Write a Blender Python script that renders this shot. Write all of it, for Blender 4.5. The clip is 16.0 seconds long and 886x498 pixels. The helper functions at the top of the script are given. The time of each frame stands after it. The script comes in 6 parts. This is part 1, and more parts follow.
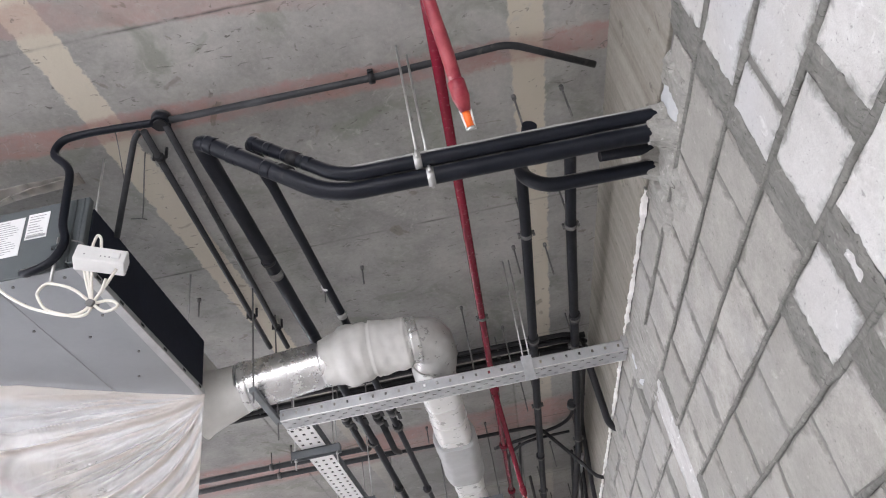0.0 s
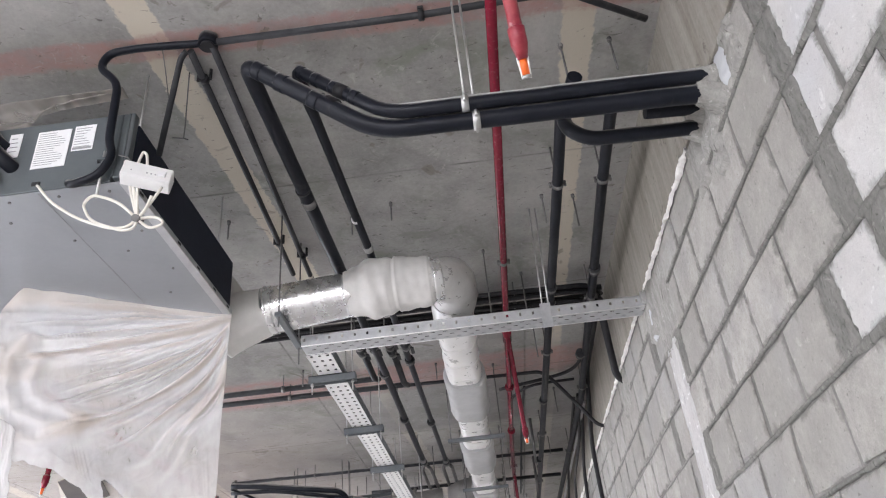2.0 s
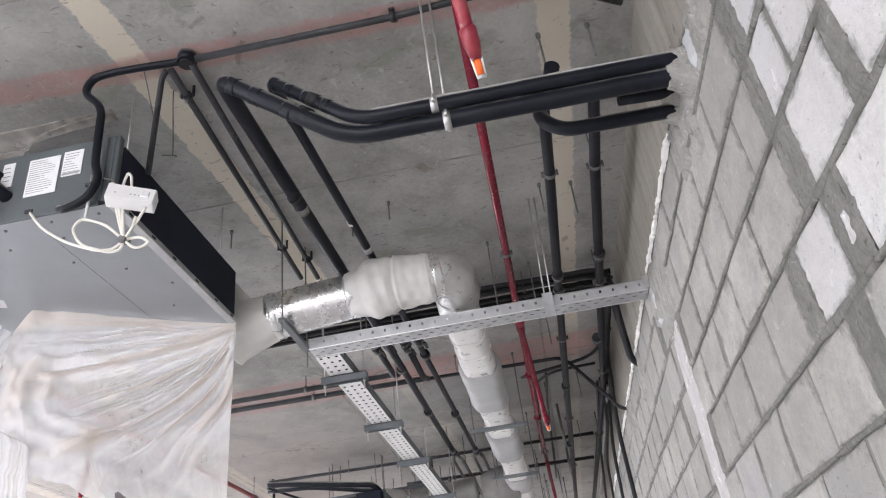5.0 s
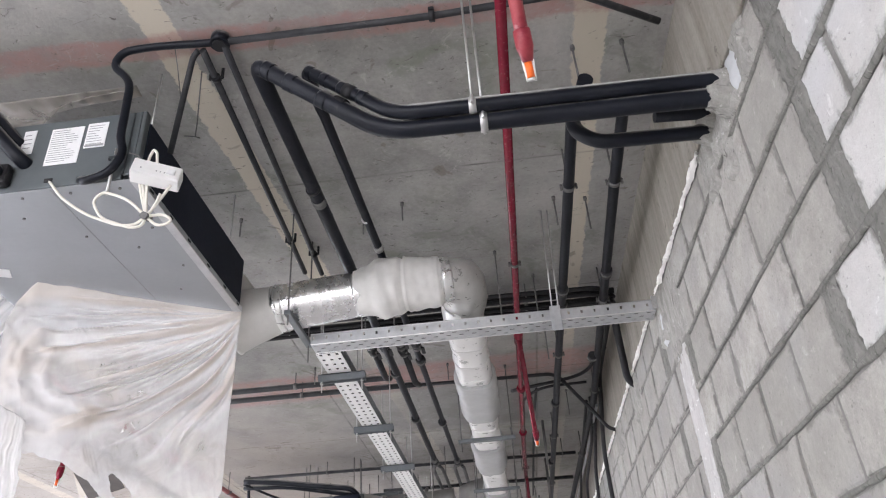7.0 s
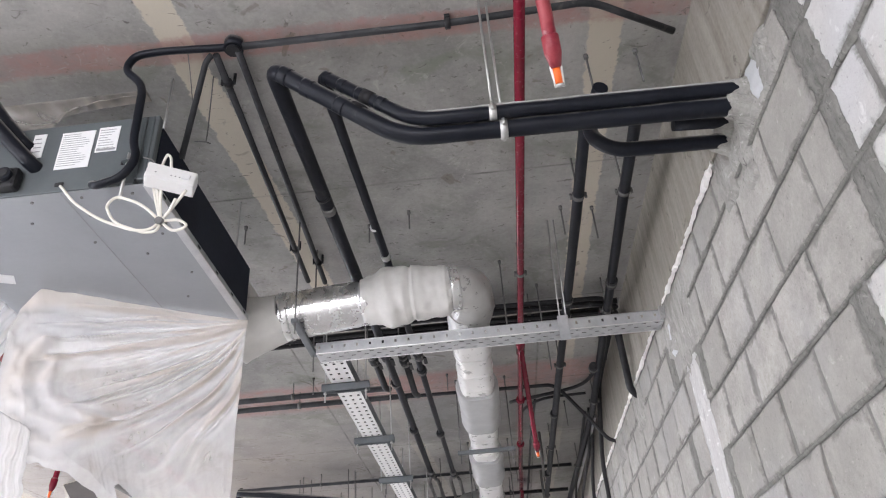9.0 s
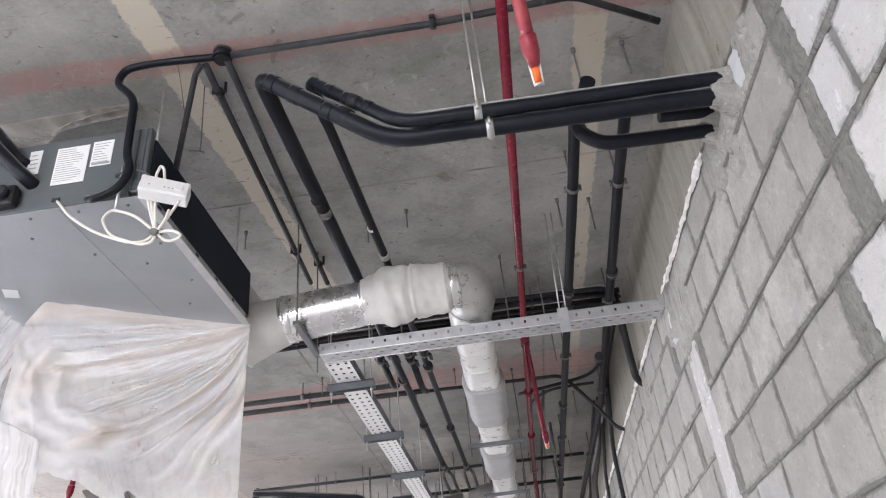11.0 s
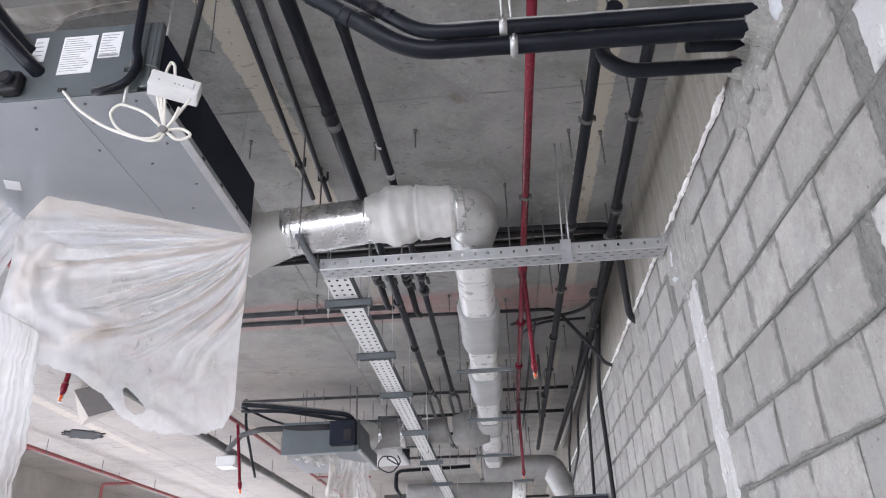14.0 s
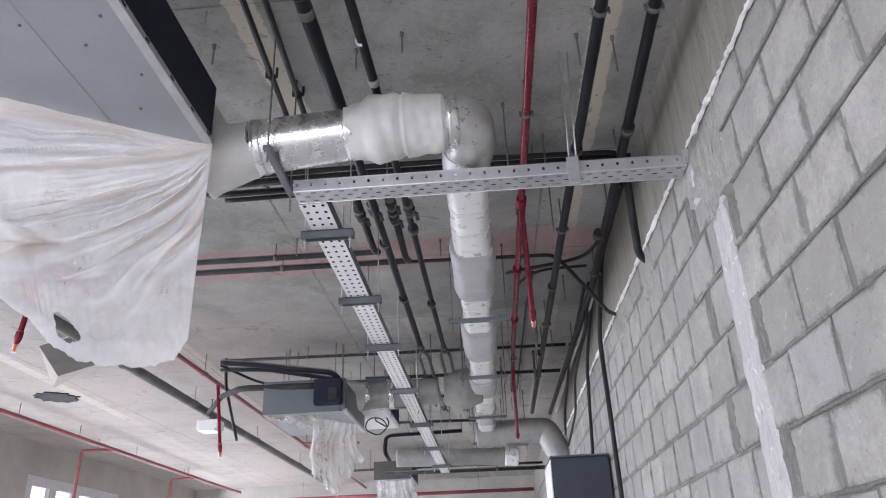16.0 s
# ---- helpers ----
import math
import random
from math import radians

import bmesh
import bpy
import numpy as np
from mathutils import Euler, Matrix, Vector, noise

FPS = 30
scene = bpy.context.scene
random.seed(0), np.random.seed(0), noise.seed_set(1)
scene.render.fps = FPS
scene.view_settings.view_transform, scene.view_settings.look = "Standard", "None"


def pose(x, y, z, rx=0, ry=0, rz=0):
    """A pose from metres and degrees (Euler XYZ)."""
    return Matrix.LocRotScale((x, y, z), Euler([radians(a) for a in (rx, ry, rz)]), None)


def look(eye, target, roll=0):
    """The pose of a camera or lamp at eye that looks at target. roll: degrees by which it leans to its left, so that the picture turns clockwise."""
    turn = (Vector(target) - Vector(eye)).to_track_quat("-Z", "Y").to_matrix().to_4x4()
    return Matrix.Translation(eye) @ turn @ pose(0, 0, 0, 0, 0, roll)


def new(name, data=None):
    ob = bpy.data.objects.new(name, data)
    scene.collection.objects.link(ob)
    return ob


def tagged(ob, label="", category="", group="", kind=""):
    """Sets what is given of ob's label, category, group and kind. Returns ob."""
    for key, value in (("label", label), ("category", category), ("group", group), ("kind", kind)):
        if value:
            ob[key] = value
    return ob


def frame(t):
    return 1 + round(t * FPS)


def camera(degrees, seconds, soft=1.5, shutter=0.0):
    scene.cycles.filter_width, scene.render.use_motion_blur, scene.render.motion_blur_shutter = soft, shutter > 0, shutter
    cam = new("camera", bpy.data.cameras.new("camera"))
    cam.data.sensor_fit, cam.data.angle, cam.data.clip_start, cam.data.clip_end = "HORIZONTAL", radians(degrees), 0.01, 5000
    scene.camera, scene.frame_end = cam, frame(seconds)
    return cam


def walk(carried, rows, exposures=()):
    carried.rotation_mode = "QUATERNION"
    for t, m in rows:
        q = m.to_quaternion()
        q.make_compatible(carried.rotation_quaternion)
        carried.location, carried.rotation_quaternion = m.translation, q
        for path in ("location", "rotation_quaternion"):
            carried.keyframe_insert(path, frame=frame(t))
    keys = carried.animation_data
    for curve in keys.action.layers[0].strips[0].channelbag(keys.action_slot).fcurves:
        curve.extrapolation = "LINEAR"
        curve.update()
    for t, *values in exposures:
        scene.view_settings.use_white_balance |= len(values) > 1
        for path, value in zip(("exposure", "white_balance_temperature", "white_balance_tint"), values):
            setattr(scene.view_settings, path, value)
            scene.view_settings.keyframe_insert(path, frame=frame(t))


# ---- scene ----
cam = camera(62.4, 16.0, soft=1.1)
PATH = [
    (0, (0.058, 0.043, 1.607), (0.038, 1.659, 2.785), -11.4),
    (0.5, (0.022, 0.025, 1.614), (-0.028, 1.661, 2.763), -8.1),
    (1, (0.0, 0.004, 1.608), (-0.071, 1.667, 2.718), -6.4),
    (1.5, (-0.022, -0.008, 1.604), (-0.099, 1.678, 2.676), -6.0),
    (2, (-0.023, -0.004, 1.601), (-0.093, 1.699, 2.647), -5.8),
    (2.5, (-0.026, -0.002, 1.602), (-0.092, 1.71, 2.635), -5.7),
    (3, (-0.03, -0.007, 1.6), (-0.105, 1.704, 2.632), -5.5),
    (3.5, (-0.032, -0.006, 1.6), (-0.129, 1.7, 2.64), -5.3),
    (4, (-0.043, -0.014, 1.595), (-0.167, 1.686, 2.641), -5.4),
    (4.5, (0.129, -0.013, 1.609), (-0.044, 1.693, 2.638), -7.7),
    (4.7, (0.15, -0.013, 1.613), (-0.024, 1.695, 2.639), -7.8),
    (6.8, (0.046, -0.003, 1.601), (-0.081, 1.701, 2.641), -4.3),
    (7, (0.019, -0.001, 1.606), (-0.104, 1.698, 2.654), -4.0),
    (7.5, (-0.061, -0.016, 1.606), (-0.171, 1.673, 2.672), -3.7),
    (8, (-0.077, -0.009, 1.607), (-0.189, 1.673, 2.683), -3.8),
    (8.5, (-0.076, 0.008, 1.613), (-0.188, 1.687, 2.694), -3.9),
    (9, (-0.079, 0.012, 1.61), (-0.161, 1.698, 2.683), -4.4),
    (11.3, (0.014, -0.018, 1.611), (-0.107, 1.679, 2.662), -6.3),
    (11.5, (0.063, -0.022, 1.61), (-0.061, 1.681, 2.652), -6.4),
    (12, (0.152, -0.029, 1.603), (0.026, 1.694, 2.61), -6.0),
    (12.5, (0.157, -0.03, 1.596), (0.022, 1.717, 2.56), -4.5),
    (13, (0.098, -0.012, 1.587), (-0.049, 1.756, 2.51), -3.1),
    (13.5, (-0.007, 0.01, 1.588), (-0.147, 1.791, 2.488), -2.3),
    (14, (-0.074, 0.021, 1.59), (-0.189, 1.805, 2.486), -2.2),
    (14.5, (-0.086, 0.063, 1.587), (-0.18, 1.848, 2.483), -2.5),
    (15, (-0.059, 0.189, 1.581), (-0.156, 1.98, 2.466), -2.9),
    (15.5, (-0.027, 0.33, 1.576), (-0.135, 2.132, 2.437), -3.0),
    (15.7, (-0.041, 0.382, 1.568), (-0.142, 2.189, 2.419), -2.5),
    (16, (-0.107, 0.468, 1.564), (-0.203, 2.283, 2.398), -2.4),
]
walk(cam, [(t, look(eye, target, roll)) for t, eye, target, roll in PATH], [(0, 0.14, 6450, 18), (3, 0.15, 6450, 18), (9, 0.15, 6450, 18), (12.5, 0.13, 6350, 18), (14.5, 0.06, 6150, 19), (15.4, 0.07, 6150, 20), (16, -0.04, 6120, 20)])

# ---- light ----
world = bpy.data.worlds.new("world")
scene.world = world
world.use_nodes = True
_sky = world.node_tree.nodes.new("ShaderNodeTexSky")
_sky.sky_type, _sky.sun_disc = "NISHITA", False
_sky.sun_elevation, _sky.sun_rotation = radians(38), radians(200)
world.node_tree.links.new(_sky.outputs[0], world.node_tree.nodes["Background"].inputs[0])
world.node_tree.nodes["Background"].inputs[1].default_value = 0.12

CEIL, WALL_X, WEST, BACK, END = 3.60, 0.75, -6.45, -7.0, 16.5
BEAM_Z = 3.115
SILL, HEAD = 0.75, 3.17


def lamp(name, m, sx, sy, power, colour):
    data = bpy.data.lights.new(name, "AREA")
    data.shape, data.size, data.size_y, data.energy, data.color = "RECTANGLE", sx, sy, power, colour
    ob = new(name, data)
    ob.matrix_world = m
    return ob


WINDOW_YS = [-5.2, -1.8, 1.6, 5.0, 8.4, 11.8]
for wy in WINDOW_YS + [15.0]:
    lamp("window_daylight", look((WEST + 0.03, wy, 1.98), (WEST + 3, wy, 1.05)), 2.66, 2.4, {-5.2: 115, -1.8: 96, 1.6: 100, 8.4: 150, 11.8: 150, 15.0: 215}.get(wy, 142), (0.93, 0.97, 1.0))
for wx in (-4.6, -1.6):
    lamp("window_daylight", look((wx, BACK + 0.03, 1.98), (wx, BACK + 3, 1.9)), 2.66, 2.4, 170 if wx < -3 else 215, (0.95, 0.98, 1.0))


# ---- materials ----
def material(name, rough=0.8, metal=0.0):
    m = bpy.data.materials.new(name)
    m.use_nodes = True
    nt = m.node_tree
    b = nt.nodes["Principled BSDF"]
    b.inputs["Roughness"].default_value = rough
    b.inputs["Metallic"].default_value = metal
    return m, nt, b


def node(nt, kind, **kw):
    n = nt.nodes.new("ShaderNode" + kind)
    for k, v in kw.items():
        n.inputs[k].default_value = v
    return n


def noise_tex(nt, vec, scale, detail=4.0, rough=0.6, dist=0.0):
    n = node(nt, "TexNoise", Scale=scale, Detail=detail, Roughness=rough, Distortion=dist)
    nt.links.new(vec, n.inputs["Vector"])
    return n.outputs["Fac"]


def ramp(nt, fac, stops):
    n = nt.nodes.new("ShaderNodeValToRGB")
    e = n.color_ramp.elements
    while len(e) < len(stops):
        e.new(0.5)
    for el, (p, c) in zip(e, stops):
        el.position = p
        el.color = (c, c, c, 1) if isinstance(c, (int, float)) else (*c, 1)
    nt.links.new(fac, n.inputs[0])
    return n.outputs["Color"]


def mix(nt, fac, a, b, mode="MIX"):
    n = nt.nodes.new("ShaderNodeMix")
    n.data_type, n.blend_type = "RGBA", mode
    for sock, v in ((n.inputs[0], fac), (n.inputs[6], a), (n.inputs[7], b)):
        if isinstance(v, bpy.types.NodeSocket):
            nt.links.new(v, sock)
        elif isinstance(v, (int, float)):
            sock.default_value = v if sock.type == "VALUE" else (v, v, v, 1)
        else:
            sock.default_value = (*v, 1)
    return n.outputs[2]


def math_node(nt, op, a, b=0.0, c=0.0):
    n = nt.nodes.new("ShaderNodeMath")
    n.operation = op
    for i, v in enumerate((a, b, c)):
        if isinstance(v, bpy.types.NodeSocket):
            nt.links.new(v, n.inputs[i])
        else:
            n.inputs[i].default_value = v
    return n.outputs[0]


def bump_to(nt, b, height, strength, dist=0.004):
    n = node(nt, "Bump", Strength=strength, Distance=dist)
    nt.links.new(height, n.inputs["Height"])
    nt.links.new(n.outputs[0], b.inputs["Normal"])


def place(nt):
    return nt.nodes.new("ShaderNodeNewGeometry").outputs["Position"]


def surface(name, c1, c2, rough=0.8, metal=0.0, big=3.0, fine=60.0, bump=0.3, spread=0.35, island=False, spots=0.0, spot_col=(0.1, 0.1, 0.1), gloss=0.4, dusty=0.0):
    """Two-scale varied surface: broad stains and fine grain, with relief."""
    m, nt, b = material(name, rough, metal)
    p = place(nt)
    broad, grain = noise_tex(nt, p, big, 5, 0.62, 0.4), noise_tex(nt, p, fine, 4, 0.65)
    f = math_node(nt, "ADD", math_node(nt, "MULTIPLY", broad, 0.7), math_node(nt, "MULTIPLY", grain, 0.3))
    col = mix(nt, ramp(nt, f, [(0.5 - spread / 2, 0.0), (0.5 + spread / 2, 1.0)]), c1, c2)
    if island:
        rnd = nt.nodes.new("ShaderNodeObjectInfo").outputs["Random"]
        col = mix(nt, math_node(nt, "MULTIPLY", rnd, 0.5), col, (c1[0] * 0.72, c1[1] * 0.73, c1[2] * 0.75))
    if spots:
        s = noise_tex(nt, p, fine * 0.35, 3, 0.5, 0.6)
        col = mix(nt, ramp(nt, s, [(0.64, 0.0), (0.70, spots)]), col, spot_col)
    if dusty:
        up = nt.nodes.new("ShaderNodeSeparateXYZ")
        nt.links.new(nt.nodes.new("ShaderNodeNewGeometry").outputs["Normal"], up.inputs[0])
        lie = ramp(nt, math_node(nt, "ADD", up.outputs[2], math_node(nt, "MULTIPLY", math_node(nt, "SUBTRACT", broad, 0.5), 0.8)), [(0.25, 0.0), (0.6, dusty)])
        col = mix(nt, lie, col, (0.33, 0.32, 0.30))
    nt.links.new(col, b.inputs["Base Color"])
    rr = math_node(nt, "MULTIPLY_ADD", grain, 0.25, rough - 0.12)
    nt.links.new(rr, b.inputs["Roughness"])
    b.inputs["Specular IOR Level"].default_value = gloss
    if bump:
        bump_to(nt, b, f, bump)
    return m


def ceiling_material():
    m, nt, b = material("raw_concrete_soffit", 0.85)
    p = place(nt)
    sep = nt.nodes.new("ShaderNodeSeparateXYZ")
    nt.links.new(p, sep.inputs[0])
    X, Y = sep.outputs[0], sep.outputs[1]
    broad, mid = noise_tex(nt, p, 1.1, 5, 0.6, 0.5), noise_tex(nt, p, 5.0, 5, 0.65, 0.3)
    fine = noise_tex(nt, p, 55, 5, 0.7)
    f = math_node(nt, "ADD", math_node(nt, "MULTIPLY", broad, 0.5), math_node(nt, "ADD", math_node(nt, "MULTIPLY", mid, 0.3), math_node(nt, "MULTIPLY", fine, 0.2)))
    col = mix(nt, ramp(nt, f, [(0.36, 0.0), (0.62, 1.0)]), (0.225, 0.221, 0.212), (0.47, 0.458, 0.436))
    wob = math_node(nt, "MULTIPLY", math_node(nt, "SUBTRACT", noise_tex(nt, p, 7, 4, 0.7), 0.5), 0.10)
    scuffs = noise_tex(nt, p, 11, 6, 0.7, 0.8)
    # faint green paint blotches
    g = ramp(nt, noise_tex(nt, p, 3.4, 4, 0.6, 0.8), [(0.55, 0.0), (0.66, 0.55)])
    col = mix(nt, g, col, (0.19, 0.215, 0.165))
    # bays beyond the second pour joint: warm bounce light painted in, with formwork beige
    warm_bounce = math_node(nt, "MULTIPLY", ramp(nt, math_node(nt, "DIVIDE", math_node(nt, "ADD", Y, math_node(nt, "MULTIPLY", wob, 6.0)), 10.0), [(0.46, 0.0), (0.62, 1.0)]), math_node(nt, "MULTIPLY_ADD", broad, 0.9, 0.15))
    warm_bounce = math_node(nt, "MULTIPLY", warm_bounce, ramp(nt, math_node(nt, "MULTIPLY", X, -0.25), [(0.25, 0.3), (0.5, 1.0)]))
    col = mix(nt, warm_bounce, col, (0.39, 0.335, 0.295))
    # levelling compound strips along y with ragged edges, pink primer bands across
    ragged = math_node(nt, "MULTIPLY_ADD", noise_tex(nt, p, 24, 5, 0.7, 0.4), 0.05, -0.025)
    for x0, lean, w, a, end in ((-1.022, 0.062, 0.058, 1.30, 0.34), (0.460, 0.0, 0.056, 1.30, 0.42), (-2.6, -0.04, 0.06, 0.6, 0.9), (-4.3, -0.04, 0.06, 0.6, 0.9)):
        mid_line = math_node(nt, "ADD", math_node(nt, "MULTIPLY", math_node(nt, "SUBTRACT", Y, 1.5), lean), x0)
        d = math_node(nt, "ABSOLUTE", math_node(nt, "ADD", math_node(nt, "SUBTRACT", X, mid_line), math_node(nt, "ADD", ragged, math_node(nt, "MULTIPLY", wob, 0.3))))
        k = math_node(nt, "MULTIPLY", ramp(nt, d, [(w * 0.95, 1.0), (w * 1.08, 0.0)]), math_node(nt, "MULTIPLY_ADD", scuffs, 1.3, a - 0.78))
        k = math_node(nt, "MINIMUM", math_node(nt, "MULTIPLY", k, ramp(nt, math_node(nt, "DIVIDE", Y, 10.0), [(end, 1.0), (end + 0.05, 0.3)])), 0.92)
        col = mix(nt, k, col, (0.60, 0.545, 0.45))
    for y0, slope, w, amount in ((1.715, 0.02, 0.056, 0.72), (1.36, 0.12, 0.055, 0.5), (4.93, -0.02, 0.24, 0.75), (-1.6, 0.0, 0.2, 0.7)):
        d = math_node(nt, "ABSOLUTE", math_node(nt, "ADD", math_node(nt, "SUBTRACT", math_node(nt, "SUBTRACT", Y, y0), math_node(nt, "MULTIPLY", X, slope)), math_node(nt, "ADD", math_node(nt, "MULTIPLY", wob, 0.5), ragged)))
        if y0 == 1.712:  # broader on the side of the fan coil unit
            d = math_node(nt, "SUBTRACT", d, ramp(nt, math_node(nt, "MULTIPLY", X, -0.5), [(0.5, 0.0), (0.62, 0.018)]))
        k = math_node(nt, "MULTIPLY", ramp(nt, d, [(w * 0.8, 1.0), (w * 1.15, 0.0)]), ramp(nt, mid, [(0.36, 0.3), (0.52, amount)]))
        if y0 == 1.36:
            k = math_node(nt, "MULTIPLY", k, ramp(nt, math_node(nt, "MULTIPLY_ADD", X, 0.25, 0.5), [(0.36, 1.0), (0.5, 0.1)]))
        col = mix(nt, math_node(nt, "MULTIPLY", k, math_node(nt, "MULTIPLY_ADD", scuffs, 1.6, 0.1)), col, (0.42, 0.235, 0.21))
    # shuttering joints
    seams = []
    for ax, step, off in ((Y, 1.22, 0.495), (X, 1.55, 0.50)):
        u = math_node(nt, "ADD", math_node(nt, "ADD", ax, off), math_node(nt, "MULTIPLY", wob, 0.10))
        fr = math_node(nt, "ABSOLUTE", math_node(nt, "SUBTRACT", math_node(nt, "FRACT", math_node(nt, "DIVIDE", u, step)), 0.5))
        line = ramp(nt, fr, [(0.002, 1.0), (0.005, 0.0)])
        if ax == X:  # boards butt lengthwise only in the far bays
            line = math_node(nt, "MULTIPLY", line, ramp(nt, math_node(nt, "DIVIDE", Y, 10.0), [(0.38, 0.0), (0.40, 1.0)]))
        seams.append(line)
    s = math_node(nt, "MAXIMUM", seams[0], seams[1])
    s = math_node(nt, "MULTIPLY", s, ramp(nt, mid, [(0.4, 0.2), (0.6, 0.9)]))
    col = mix(nt, s, col, (0.09, 0.085, 0.08))
    # short scratches and chips
    st = nt.nodes.new("ShaderNodeMapping")
    st.inputs["Scale"].default_value = (8, 25, 1)
    nt.links.new(p, st.inputs[0])
    chip = ramp(nt, noise_tex(nt, st.outputs[0], 1.6, 4, 0.6, 1.4), [(0.652, 0.0), (0.675, 0.75)])
    chip = math_node(nt, "MULTIPLY", chip, ramp(nt, noise_tex(nt, p, 1.7, 3, 0.6), [(0.42, 0.1), (0.58, 1.0)]))
    col = mix(nt, chip, col, (0.11, 0.10, 0.09))
    blot = ramp(nt, noise_tex(nt, p, 6.5, 4, 0.55, 1.0), [(0.655, 0.0), (0.69, 0.5)])
    col = mix(nt, blot, col, (0.16, 0.135, 0.105))
    bay = math_node(nt, "MULTIPLY", ramp(nt, math_node(nt, "DIVIDE", math_node(nt, "ADD", Y, wob), 10.0), [(0.500, 0.0), (0.512, 1.0)]), ramp(nt, math_node(nt, "DIVIDE", math_node(nt, "ADD", Y, wob), 10.0), [(0.61, 1.0), (0.625, 0.0)]))
    bay = math_node(nt, "MULTIPLY", bay, ramp(nt, math_node(nt, "ADD", broad, math_node(nt, "MULTIPLY", X, 0.08)), [(0.30, 0.0), (0.50, 0.6)]))
    col = mix(nt, bay, col, (0.185, 0.182, 0.178))
    pit = ramp(nt, noise_tex(nt, p, 34, 3, 0.6, 0.5), [(0.66, 0.0), (0.71, 0.6)])
    col = mix(nt, pit, col, (0.13, 0.12, 0.11))
    scuff = ramp(nt, noise_tex(nt, p, 13, 6, 0.75, 1.5), [(0.58, 0.0), (0.68, 0.5)])
    col = mix(nt, scuff, col, (0.50, 0.48, 0.45))
    nt.links.new(col, b.inputs["Base Color"])
    h = math_node(nt, "SUBTRACT", f, math_node(nt, "MULTIPLY", math_node(nt, "MAXIMUM", s, chip), 0.35))
    bump_to(nt, b, h, 0.5, 0.012)
    return m


M_CEIL = ceiling_material()


def board_marked(name, dark, light):
    """Concrete cast against boards: streaks across the beam face."""
    m, nt, b = material(name, 0.86)
    p = place(nt)
    st = nt.nodes.new("ShaderNodeMapping")
    st.inputs["Scale"].default_value = (1.0, 22.0, 1.6)
    nt.links.new(p, st.inputs[0])
    streak, broad, grain = noise_tex(nt, st.outputs[0], 1.0, 6, 0.65, 0.3), noise_tex(nt, p, 2.2, 5, 0.6, 0.4), noise_tex(nt, p, 60, 4, 0.7)
    f = math_node(nt, "ADD", math_node(nt, "MULTIPLY", streak, 0.5), math_node(nt, "ADD", math_node(nt, "MULTIPLY", broad, 0.3), math_node(nt, "MULTIPLY", grain, 0.2)))
    col = mix(nt, ramp(nt, f, [(0.36, 0.0), (0.62, 1.0)]), dark, light)
    chip = ramp(nt, noise_tex(nt, p, 14, 4, 0.6, 0.6), [(0.64, 0.0), (0.69, 0.6)])
    col = mix(nt, chip, col, tuple(c * 0.6 for c in dark))
    nt.links.new(col, b.inputs["Base Color"])
    b.inputs["Specular IOR Level"].default_value = 0.3
    bump_to(nt, b, f, 0.5, 0.006)
    return m


M_BEAM = board_marked("beam_concrete", (0.195, 0.180, 0.155), (0.345, 0.322, 0.284))
M_MORTAR = surface("mortar", (0.115, 0.112, 0.104), (0.24, 0.235, 0.22), 0.92, big=6, fine=70, bump=0.7)


